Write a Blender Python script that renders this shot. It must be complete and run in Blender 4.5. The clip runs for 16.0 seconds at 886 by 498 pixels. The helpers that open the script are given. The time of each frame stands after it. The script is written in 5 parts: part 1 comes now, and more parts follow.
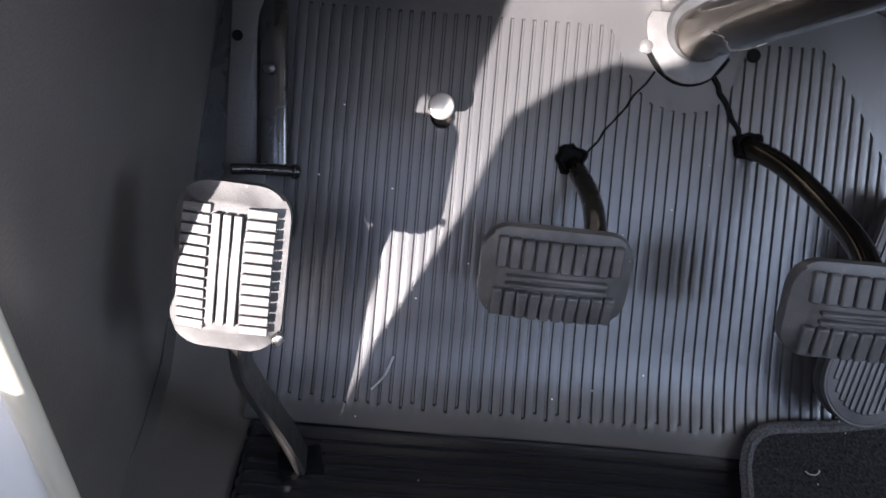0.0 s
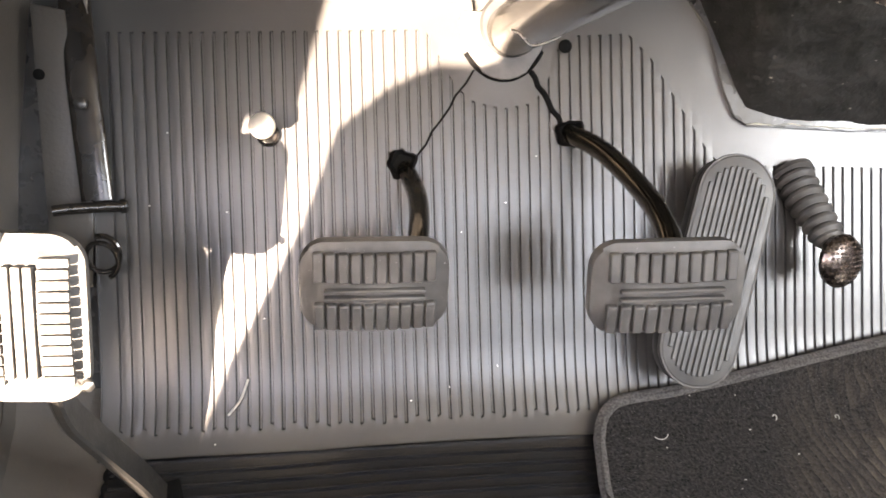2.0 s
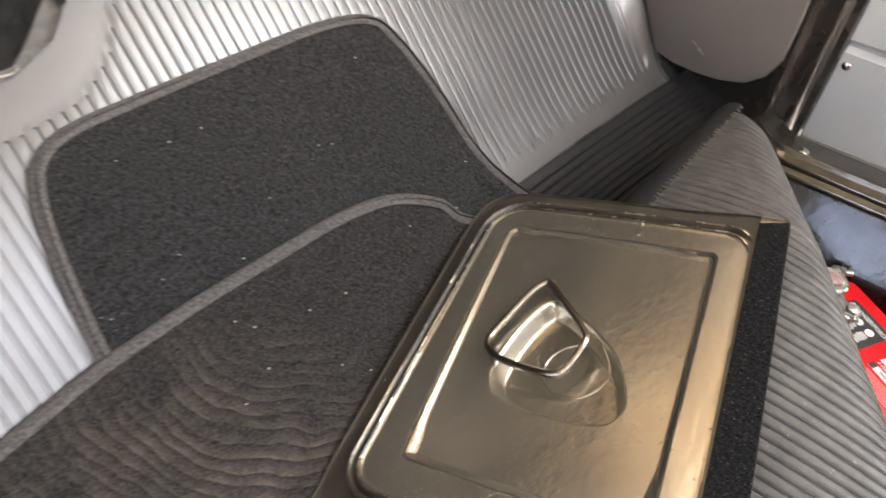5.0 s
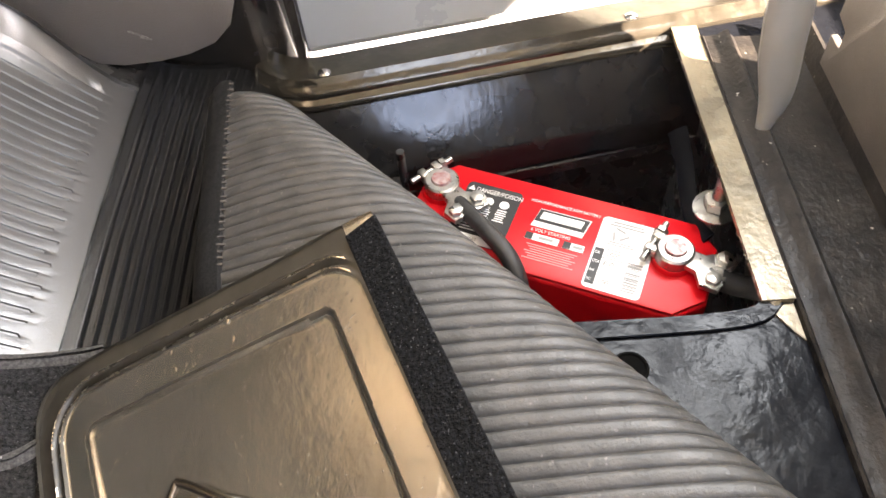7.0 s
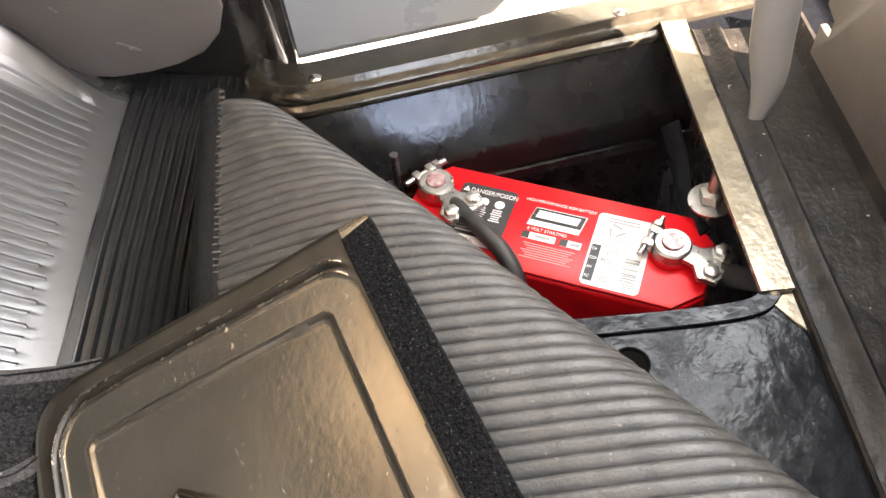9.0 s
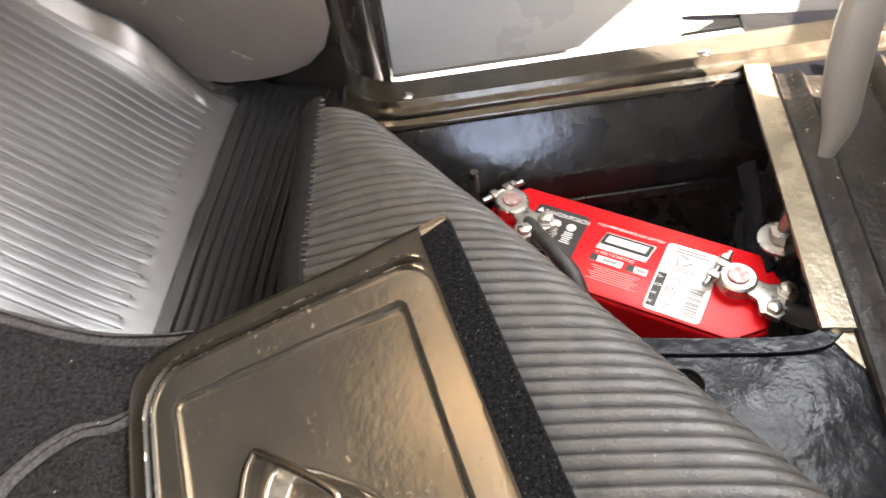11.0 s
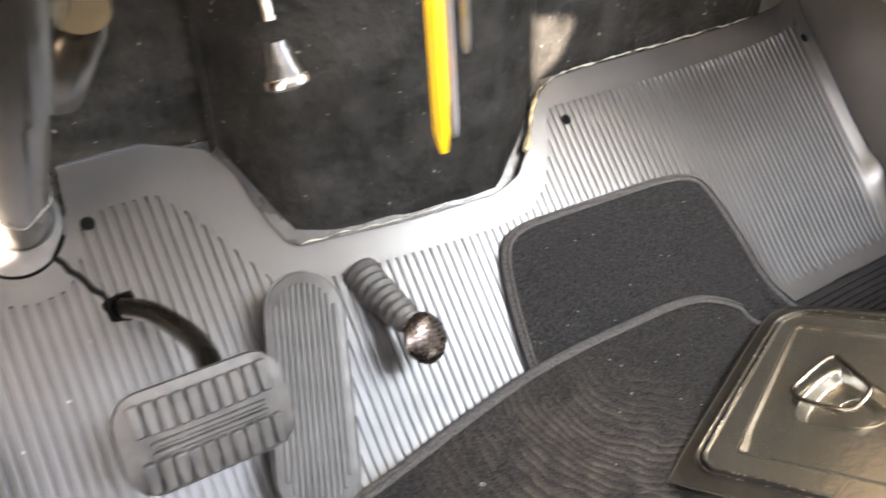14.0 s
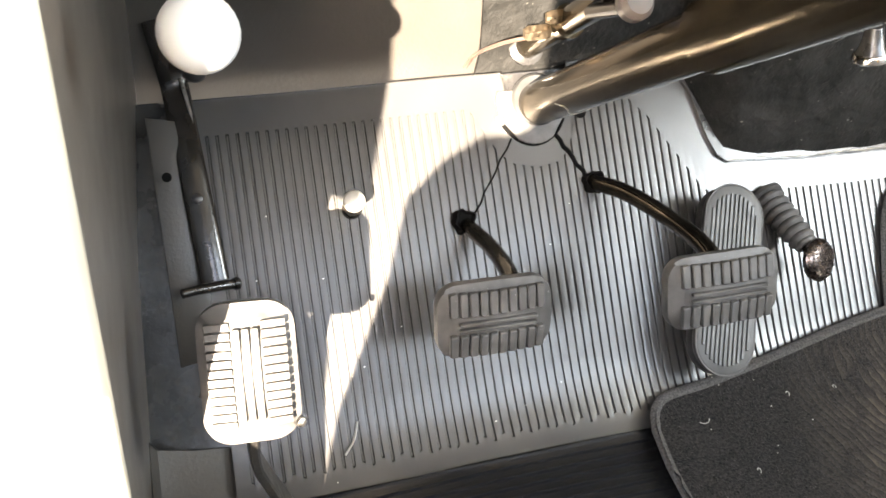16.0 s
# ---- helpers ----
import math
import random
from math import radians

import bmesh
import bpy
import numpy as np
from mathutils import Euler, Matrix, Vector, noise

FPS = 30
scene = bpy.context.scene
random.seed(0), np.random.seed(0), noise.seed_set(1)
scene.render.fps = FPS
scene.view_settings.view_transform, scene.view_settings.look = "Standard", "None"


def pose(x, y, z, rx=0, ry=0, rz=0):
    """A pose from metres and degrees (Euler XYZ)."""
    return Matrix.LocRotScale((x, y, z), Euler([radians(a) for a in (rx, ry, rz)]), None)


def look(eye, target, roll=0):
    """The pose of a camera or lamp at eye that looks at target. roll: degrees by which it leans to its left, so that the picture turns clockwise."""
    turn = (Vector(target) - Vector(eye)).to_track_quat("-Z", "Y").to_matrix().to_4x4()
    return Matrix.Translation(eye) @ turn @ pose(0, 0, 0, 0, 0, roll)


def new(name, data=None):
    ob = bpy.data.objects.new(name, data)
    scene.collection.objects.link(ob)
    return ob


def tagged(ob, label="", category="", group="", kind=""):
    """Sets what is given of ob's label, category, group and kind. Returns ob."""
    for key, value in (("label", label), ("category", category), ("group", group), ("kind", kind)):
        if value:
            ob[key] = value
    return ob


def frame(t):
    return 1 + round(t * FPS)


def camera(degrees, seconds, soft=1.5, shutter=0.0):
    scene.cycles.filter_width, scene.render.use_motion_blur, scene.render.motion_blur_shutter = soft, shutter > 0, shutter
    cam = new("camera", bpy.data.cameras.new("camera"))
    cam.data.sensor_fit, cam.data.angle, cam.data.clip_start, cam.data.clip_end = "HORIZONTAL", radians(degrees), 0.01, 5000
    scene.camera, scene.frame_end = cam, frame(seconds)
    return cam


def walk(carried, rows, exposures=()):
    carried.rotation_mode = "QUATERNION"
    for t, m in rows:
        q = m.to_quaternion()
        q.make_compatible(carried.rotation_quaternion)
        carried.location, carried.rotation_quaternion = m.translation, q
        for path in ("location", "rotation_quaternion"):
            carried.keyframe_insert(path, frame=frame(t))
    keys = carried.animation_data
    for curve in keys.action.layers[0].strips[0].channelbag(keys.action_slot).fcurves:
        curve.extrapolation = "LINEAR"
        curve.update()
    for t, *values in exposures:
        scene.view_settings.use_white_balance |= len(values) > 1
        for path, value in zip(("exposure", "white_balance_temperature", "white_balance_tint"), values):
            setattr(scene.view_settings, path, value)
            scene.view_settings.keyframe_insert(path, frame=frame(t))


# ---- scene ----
cam = camera(59.6, 16.0, soft=1.5, shutter=0.25)
PATH = [
    (0, (-0.106, -0.336, 0.568), (-0.09, 1.014, -0.908), 5.4),
    (0.5, (-0.1, -0.335, 0.573), (-0.067, 0.964, -0.948), 4.8),
    (1, (-0.095, -0.332, 0.571), (-0.037, 0.975, -0.942), 3.9),
    (1.5, (-0.069, -0.331, 0.576), (0.044, 0.994, -0.918), 3.6),
    (2, (-0.04, -0.334, 0.584), (0.175, 1.004, -0.887), 5.0),
    (2.5, (-0.025, -0.34, 0.592), (0.287, 1.0, -0.86), 5.3),
    (3, (0.041, -0.336, 0.575), (0.493, 0.949, -0.89), 2.5),
    (3.5, (0.113, -0.329, 0.57), (0.632, 0.904, -0.918), -0.7),
    (4, (0.21, -0.312, 0.575), (0.886, 0.856, -0.902), 1.8),
    (4.5, (0.352, -0.283, 0.5255), (1.3355, 0.7535, -0.8905), 3.3),
    (5, (0.3975, -0.283, 0.460), (1.4523, 0.5945, -0.9934), 6.3),
    (5.2, (0.442, -0.289, 0.432), (1.582, 0.522, -0.998), 5.0),
    (7.3, (0.579, -0.257, 0.418), (1.774, -0.23, -1.186), -5.8),
    (7.5, (0.577, -0.258, 0.416), (1.777, -0.226, -1.183), -6.2),
    (8, (0.578, -0.258, 0.419), (1.781, -0.219, -1.178), -6.8),
    (10.5, (0.577, -0.259, 0.417), (1.842, -0.154, -1.128), -7.9),
    (11, (0.545, -0.259, 0.432), (1.828, -0.032, -1.084), -8.1),
    (11.5, (0.452, -0.268, 0.472), (1.78, 0.288, -0.917), -6.4),
    (12, (0.349, -0.281, 0.52), (1.668, 0.592, -0.704), -2.9),
    (12.5, (0.304, -0.286, 0.543), (1.596, 0.756, -0.572), 0.8),
    (13, (0.279, -0.3, 0.558), (1.538, 0.843, -0.494), 1.9),
    (13.5, (0.186, -0.336, 0.563), (1.316, 0.929, -0.497), 2.5),
    (14, (0.083, -0.381, 0.55), (1.013, 1.017, -0.537), 1.0),
    (14.5, (-0.041, -0.381, 0.577), (0.687, 1.062, -0.601), -0.4),
    (15, (-0.118, -0.397, 0.598), (0.435, 1.075, -0.637), -0.1),
    (15.5, (-0.169, -0.386, 0.626), (0.324, 1.059, -0.666), 2.1),
    (16, (-0.205, -0.401, 0.646), (0.262, 1.012, -0.69), 4.6),
]
EXPOSURES = [
    (0.0, 2.8, 6000, 20), (0.5, 3.70, 6800, 20), (1.0, 4.06, 7550, 20), (1.5, 4.29, 7850, 20), (3.5, 4.38, 8050, 20), (5.2, 4.55, 7900, 20),
    (7.3, 4.76, 7900, 20), (10.5, 4.70, 7900, 20), (12.5, 4.5, 7900, 20), (14.0, 4.72, 7600, 18), (16.0, 4.25, 7600, 14),
]
walk(cam, [(t, look(eye, target, roll)) for t, eye, target, roll in PATH], EXPOSURES)

# ---- world and sun ----
SUN_WAY = Vector((0.365, 0.83, -0.41)).normalized()
world = bpy.data.worlds.new("sky")
scene.world = world
world.use_nodes = True
wn = world.node_tree
sky = wn.nodes.new("ShaderNodeTexSky")
sky.sky_type = "NISHITA"
sky.sun_disc = False
sky.sun_elevation = math.asin(-SUN_WAY.z)
sky.sun_rotation = math.atan2(-SUN_WAY.x, -SUN_WAY.y)
wn.links.new(sky.outputs[0], wn.nodes["Background"].inputs[0])
wn.nodes["Background"].inputs[1].default_value = 0.15
sun = new("sun", bpy.data.lights.new("sun", "SUN"))
sun.data.energy = 5.0
sun.data.angle = radians(0.5)
sun.data.color = (1.0, 0.93, 0.82)
sun.matrix_world = look((0, 0, 3), Vector((0, 0, 3)) + SUN_WAY)


def window_light(name, at, way, wide, high, watts):
    """Daylight that comes in through a window's opening."""
    lamp = new(name, bpy.data.lights.new(name, "AREA"))
    lamp.data.shape = "RECTANGLE"
    lamp.data.size, lamp.data.size_y, lamp.data.energy = wide, high, watts
    lamp.data.color = (0.74, 0.89, 1.0)
    lamp.matrix_world = look(at, Vector(at) + Vector(way))
    return lamp


window_light("door_window_light", (1.256, -0.67, 1.0), (-1, -0.18, 0), 0.50, 0.58, 2.4)
window_light("rear_window_light", (0.62, -1.045, 1.17), (0, 1, 0), 0.96, 0.36, 0.60)
window_light("windscreen_light", (0.42, 0.215, 1.09), (0, -1, -0.25), 1.24, 0.42, 0.2)

# ---- materials ----
def material(name, color, rough=0.5, metal=0.0, second=None, scale=20.0, detail=5.0, bump=0.0, bump_scale=200.0,
             coat=0.0, spec=0.5, rough_vary=0.0, sheen=0.0, speck=None, speck_scale=300.0, speck_cut=0.72):
    m = bpy.data.materials.new(name)
    m.use_nodes = True
    nt = m.node_tree
    bs = nt.nodes["Principled BSDF"]
    bs.inputs["Base Color"].default_value = (*color, 1)
    bs.inputs["Roughness"].default_value = rough
    bs.inputs["Metallic"].default_value = metal
    bs.inputs["Coat Weight"].default_value = coat
    bs.inputs["Specular IOR Level"].default_value = spec
    bs.inputs["Coat Roughness"].default_value = 0.12
    bs.inputs["Sheen Weight"].default_value = sheen
    co = nt.nodes.new("ShaderNodeTexCoord")
    geo = nt.nodes.new("ShaderNodeNewGeometry")
    at = geo.outputs["Position"]

    def noise_of(s, d=4.0, r=0.55):
        n = nt.nodes.new("ShaderNodeTexNoise")
        n.inputs["Scale"].default_value = s
        n.inputs["Detail"].default_value = d
        n.inputs["Roughness"].default_value = r
        nt.links.new(at, n.inputs["Vector"])
        return n.outputs["Fac"]

    def ramp(src, lo, hi):
        r = nt.nodes.new("ShaderNodeMapRange")
        r.inputs["From Min"].default_value = lo
        r.inputs["From Max"].default_value = hi
        nt.links.new(src, r.inputs["Value"])
        return r.outputs["Result"]

    def mixed(fac, a, b):
        x = nt.nodes.new("ShaderNodeMix")
        x.data_type = "RGBA"
        nt.links.new(fac, x.inputs["Factor"])
        for k, v in ((6, a), (7, b)):
            if isinstance(v, tuple):
                x.inputs[k].default_value = (*v, 1)
            else:
                nt.links.new(v, x.inputs[k])
        return x.outputs[2]

    col = None
    if second:
        col = mixed(ramp(noise_of(scale, detail), 0.35, 0.65), color, second)
    if speck:
        col = mixed(ramp(noise_of(speck_scale, 2.0), speck_cut, speck_cut + 0.04), col or color, speck)
    if col:
        nt.links.new(col, bs.inputs["Base Color"])
    if rough_vary:
        r = nt.nodes.new("ShaderNodeMapRange")
        r.inputs["From Min"].default_value, r.inputs["From Max"].default_value = 0.3, 0.7
        r.inputs["To Min"].default_value, r.inputs["To Max"].default_value = rough - rough_vary, rough + rough_vary
        nt.links.new(noise_of(scale * 1.7, 6.0), r.inputs["Value"])
        nt.links.new(r.outputs["Result"], bs.inputs["Roughness"])
    if bump:
        b = nt.nodes.new("ShaderNodeBump")
        b.inputs["Strength"].default_value = 1.0
        b.inputs["Distance"].default_value = bump
        nt.links.new(noise_of(bump_scale, 4.0), b.inputs["Height"])
        nt.links.new(b.outputs["Normal"], bs.inputs["Normal"])
    return m


def carpet_material(name, base, worn, streaks):
    """Cut-pile carpet; streaks: brushed brown arcs where shoes have rubbed the pile."""
    m = material(name, tuple(c * 0.25 for c in base), rough=0.95, second=tuple(c * 1.9 for c in base), scale=420, detail=7, bump=0.006, bump_scale=520, sheen=0.04, spec=0.12,
                 speck=tuple(c * 7 for c in base), speck_scale=800, speck_cut=0.68)
    if not streaks:
        return m
    nt = m.node_tree
    bs = nt.nodes["Principled BSDF"]
    under = bs.inputs["Base Color"].links[0].from_socket
    geo = nt.nodes.new("ShaderNodeNewGeometry")
    mp = nt.nodes.new("ShaderNodeMapping")
    mp.inputs["Location"].default_value = (-0.61, -0.03, 0)
    nt.links.new(geo.outputs["Position"], mp.inputs["Vector"])
    wave = nt.nodes.new("ShaderNodeTexWave")
    wave.wave_type, wave.rings_direction, wave.wave_profile = "RINGS", "Z", "SAW"
    wave.inputs["Scale"].default_value = 33.0
    wave.inputs["Distortion"].default_value = 15.0
    wave.inputs["Detail"].default_value = 3.0
    wave.inputs["Detail Scale"].default_value = 0.35
    nt.links.new(mp.outputs[0], wave.inputs["Vector"])
    blot = nt.nodes.new("ShaderNodeTexNoise")
    blot.inputs["Scale"].default_value = 26.0
    blot.inputs["Detail"].default_value = 8.0
    blot.inputs["Roughness"].default_value = 0.75
    nt.links.new(geo.outputs["Position"], blot.inputs["Vector"])
    harsh = nt.nodes.new("ShaderNodeMapRange")
    harsh.inputs["From Min"].default_value, harsh.inputs["From Max"].default_value = 0.38, 0.66
    nt.links.new(blot.outputs["Fac"], harsh.inputs["Value"])
    far = nt.nodes.new("ShaderNodeVectorMath")
    far.operation = "DISTANCE"
    far.inputs[1].default_value = (0.455, -0.11, 0.0)
    nt.links.new(geo.outputs["Position"], far.inputs[0])
    near = nt.nodes.new("ShaderNodeMapRange")
    near.inputs["From Min"].default_value, near.inputs["From Max"].default_value = 0.185, 0.06
    near.inputs["To Max"].default_value = 1.2
    nt.links.new(far.outputs["Value"], near.inputs["Value"])
    a = nt.nodes.new("ShaderNodeMath")
    a.operation = "MULTIPLY"
    nt.links.new(wave.outputs["Fac"], a.inputs[0])
    nt.links.new(near.outputs["Result"], a.inputs[1])
    b = nt.nodes.new("ShaderNodeMath")
    b.operation = "MULTIPLY"
    nt.links.new(a.outputs[0], b.inputs[0])
    nt.links.new(harsh.outputs["Result"], b.inputs[1])
    x = nt.nodes.new("ShaderNodeMix")
    x.data_type = "RGBA"
    nt.links.new(b.outputs[0], x.inputs["Factor"])
    nt.links.new(under, x.inputs[6])
    x.inputs[7].default_value = (*worn, 1)
    nt.links.new(x.outputs[2], bs.inputs["Base Color"])
    return m


RUBBER = material("mat_rubber", (0.042, 0.041, 0.041), 0.255, second=(0.050, 0.049, 0.048), scale=9, detail=3, spec=0.80,
                  bump=0.00012, bump_scale=900)
# Mat rubber's darker copy: the floor's dark reflections are put into the colour.
SHADED_RUBBER = material("shaded_mat_rubber", (0.010, 0.010, 0.011), 0.17, second=(0.013, 0.013, 0.013), scale=26, rough_vary=0.04, spec=0.5,
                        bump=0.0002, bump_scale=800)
TREAD = material("tread_rubber", (0.028, 0.027, 0.026), 0.40, second=(0.046, 0.044, 0.041), scale=60, rough_vary=0.08, spec=0.5, bump=0.0002, bump_scale=900)
DULL_BLACK = material("dull_black_steel", (0.022, 0.020, 0.018), 0.40, second=(0.015, 0.014, 0.013), scale=50, rough_vary=0.08, bump=0.0003, bump_scale=400)
BACK_RUBBER = material("dusty_rubber", (0.040, 0.0385, 0.036), 0.46, second=(0.062, 0.059, 0.055), scale=60, detail=8, rough_vary=0.08, spec=0.4,
                       bump=0.0005, bump_scale=500, speck=(0.14, 0.13, 0.12), speck_scale=300, speck_cut=0.70)
PAD = material("pad_rubber", (0.042, 0.040, 0.039), 0.48, spec=0.4, second=(0.078, 0.075, 0.071), scale=45, rough_vary=0.1, bump=0.0002, bump_scale=900,
               speck=(0.35, 0.34, 0.32), speck_scale=500, speck_cut=0.74)
BLACK_METAL = material("black_enamel", (0.018, 0.018, 0.019), 0.28, second=(0.03, 0.029, 0.028), scale=25, rough_vary=0.1, bump=0.0006, bump_scale=90, coat=0.3)
ARM_METAL = material("black_steel", (0.013, 0.012, 0.011), 0.16, second=(0.020, 0.017, 0.015), scale=40, rough_vary=0.05, coat=0.2, spec=0.4)
PEDAL_ARM = material("worn_arm_steel", (0.070, 0.060, 0.045), 0.11, metal=0.9, second=(0.040, 0.034, 0.026), scale=40, rough_vary=0.04)
COLUMN = material("bronzed_black_tube", (0.090, 0.072, 0.048), 0.19, metal=0.85, second=(0.060, 0.048, 0.033), scale=50, detail=8, rough_vary=0.05)
# Upper sill's enamel, with the golden light on it put into the colour.
SILL_LIT = material("lit_sill_enamel", (0.100, 0.088, 0.068), 0.15, metal=0.75, second=(0.062, 0.054, 0.043), scale=40, detail=8, rough_vary=0.05, bump=0.0003, bump_scale=160,
                      speck=(0.35, 0.32, 0.26), speck_scale=260, speck_cut=0.73)
WELL_BLACK = material("well_enamel", (0.010, 0.010, 0.011), 0.14, second=(0.016, 0.015, 0.014), scale=40, detail=8, rough_vary=0.05, spec=0.45, bump=0.0002, bump_scale=120)
LUG_METAL = material("bronzed_lug", (0.30, 0.20, 0.15), 0.3, metal=0.7, second=(0.10, 0.07, 0.055), scale=90, rough_vary=0.1, bump=0.0008, bump_scale=200)
WORN_BEIGE = material("worn_beige_paint", (0.23, 0.19, 0.125), 0.26, metal=0.25, second=(0.14, 0.116, 0.078), scale=26, detail=9, rough_vary=0.10, bump=0.0006, bump_scale=160)
FLOOR_METAL = material("floor_enamel", (0.0042, 0.005, 0.0072), 0.21, second=(0.007, 0.0078, 0.010), scale=14, rough_vary=0.06, bump=0.0013, bump_scale=42, spec=0.10)
LID_METAL = material("bronze_enamel", (0.46, 0.422, 0.352), 0.25, metal=0.93, second=(0.41, 0.376, 0.312), scale=16, detail=3, bump=0.0003, bump_scale=120, coat=0.15)
# Dark copy of the cover's enamel, painting in shade on flange and grooves.
FLANGE_SHADE = material("flange_shade_enamel", (0.030, 0.026, 0.020), 0.34, second=(0.045, 0.039, 0.030), scale=60, detail=6, rough_vary=0.06, spec=0.4)
PALE_BEAD = material("pale_bead_steel", (0.62, 0.57, 0.49), 0.26, metal=1.0, second=(0.46, 0.41, 0.33), scale=90, detail=6, rough_vary=0.05)
def blistered(m, size, cut, high):
    """Small scattered blisters under the paint."""
    nt = m.node_tree
    bs = nt.nodes["Principled BSDF"]
    under = bs.inputs["Normal"].links[0].from_socket
    geo = nt.nodes.new("ShaderNodeNewGeometry")
    spots, where = nt.nodes.new("ShaderNodeTexNoise"), nt.nodes.new("ShaderNodeTexNoise")
    spots.inputs["Scale"].default_value, where.inputs["Scale"].default_value = size, size / 7
    add = nt.nodes.new("ShaderNodeMath")
    add.operation = "MULTIPLY_ADD"
    add.inputs[1].default_value = 0.35
    nt.links.new(geo.outputs["Position"], spots.inputs["Vector"])
    nt.links.new(geo.outputs["Position"], where.inputs["Vector"])
    nt.links.new(where.outputs["Fac"], add.inputs[0])
    nt.links.new(spots.outputs["Fac"], add.inputs[2])
    r = nt.nodes.new("ShaderNodeMapRange")
    r.inputs["From Min"].default_value, r.inputs["From Max"].default_value = cut, cut + 0.06
    nt.links.new(add.outputs[0], r.inputs["Value"])
    b = nt.nodes.new("ShaderNodeBump")
    b.inputs["Distance"].default_value = high
    nt.links.new(r.outputs["Result"], b.inputs["Height"])
    nt.links.new(under, b.inputs["Normal"])
    nt.links.new(b.outputs["Normal"], bs.inputs["Normal"])


blistered(LID_METAL, 330.0, 0.87, 0.00018)
CARPET = carpet_material("charcoal_carpet", (0.017, 0.0165, 0.0168), (0.13, 0.105, 0.085), False)
CARPET_WORN = carpet_material("worn_carpet", (0.018, 0.0165, 0.0158), (0.135, 0.109, 0.087), True)
BINDING = material("binding_tape", (0.030, 0.028, 0.027), 0.9, second=(0.085, 0.080, 0.076), scale=500, bump=0.0012, bump_scale=900)
WEBBING = material("black_webbing", (0.004, 0.004, 0.004), 0.85, spec=0.2, second=(0.018, 0.018, 0.018), scale=700, bump=0.001, bump_scale=1100)
HOOK_TAPE = material("hook_tape", (0.0025, 0.0025, 0.0025), 0.95, second=(0.014, 0.014, 0.015), scale=520, bump=0.006, bump_scale=600, spec=0.1,
                     speck=(0.07, 0.07, 0.072), speck_scale=650, speck_cut=0.66)
KICK = material("brown_fibreboard", (0.112, 0.099, 0.089), 0.38, second=(0.136, 0.120, 0.108), scale=8, rough_vary=0.1, bump=0.0004, bump_scale=700)
# Kick panel's brown taken darker: the cowl side's shade is in the colour.
COWL = material("shaded_cowl_paint", (0.076, 0.067, 0.058), 0.36, second=(0.090, 0.079, 0.069), scale=6, rough_vary=0.06, bump=0.0003, bump_scale=500)
FIREWALL = material("dark_firewall_paint", (0.040, 0.036, 0.032), 0.38, second=(0.052, 0.047, 0.042), scale=7, rough_vary=0.08, bump=0.0004, bump_scale=300)
BLANKET = material("black_insulation", (0.0085, 0.0085, 0.008), 0.55, second=(0.021, 0.0205, 0.0195), scale=30, detail=9, rough_vary=0.15, bump=0.004, bump_scale=70, spec=0.12,
                   speck=(0.15, 0.145, 0.13), speck_scale=120, speck_cut=0.71)
DOOR_PAINT = material("grey_door_enamel", (0.34, 0.362, 0.368), 0.3, second=(0.305, 0.325, 0.332), scale=6, rough_vary=0.05, coat=0.3)
WALL_PAINT = material("cab_paint", (0.24, 0.22, 0.19), 0.5, second=(0.21, 0.19, 0.165), scale=4)
TAN_LINING = material("tan_lining", (0.28, 0.245, 0.195), 0.8, second=(0.25, 0.22, 0.175), scale=9)
TAN = material("tan_enamel", (0.39, 0.33, 0.25), 0.3, second=(0.35, 0.295, 0.22), scale=10, rough_vary=0.08, coat=0.2)
PALE_TAN = material("pale_tan_enamel", (0.58, 0.485, 0.35), 0.4, second=(0.53, 0.44, 0.315), scale=8)
PALE_PAINT = material("pale_paint", (0.80, 0.78, 0.74), 0.5, second=(0.74, 0.72, 0.68), scale=5)
CREAM = material("cream_enamel", (0.52, 0.48, 0.38), 0.4, second=(0.46, 0.42, 0.34), scale=10)
CHROME = material("chrome", (0.52, 0.49, 0.47), 0.14, metal=1.0, second=(0.40, 0.36, 0.34), scale=80, rough_vary=0.05)
STEEL = material("zinc_steel", (0.5, 0.49, 0.46), 0.35, metal=1.0, second=(0.36, 0.34, 0.31), scale=120, rough_vary=0.12, bump=0.0003, bump_scale=500)
BRASS = material("brass", (0.42, 0.33, 0.23), 0.35, metal=1.0, second=(0.30, 0.235, 0.165), scale=150, rough_vary=0.1)
WIRE = material("plated_wire", (0.26, 0.235, 0.20), 0.2, metal=1.0, second=(0.17, 0.152, 0.13), scale=150, rough_vary=0.08)
RED = material("red_plastic", (0.58, 0.006, 0.011), 0.40, second=(0.52, 0.005, 0.010), scale=10, spec=0.3)
RED_KNOB = material("red_knob", (0.34, 0.010, 0.018), 0.22, second=(0.29, 0.008, 0.014), scale=30)
YELLOW = material("yellow_plastic", (0.85, 0.52, 0.02), 0.35, second=(0.8, 0.46, 0.015), scale=30)
ORANGE = material("orange_plastic", (0.55, 0.2, 0.02), 0.4, second=(0.5, 0.17, 0.015), scale=30)
PALE_YELLOW = material("pale_yellow_plastic", (0.55, 0.42, 0.10), 0.35, second=(0.50, 0.38, 0.09), scale=30)
WHITE = material("white_plastic", (0.38, 0.40, 0.41), 0.3, second=(0.35, 0.37, 0.38), scale=25)
PALE_KNOB = material("pale_blue_grey_plastic", (0.24, 0.26, 0.27), 0.3, second=(0.22, 0.24, 0.25), scale=25)
LABEL_WHITE = material("label_white", (0.78, 0.77, 0.75), 0.45, second=(0.72, 0.71, 0.69), scale=60)
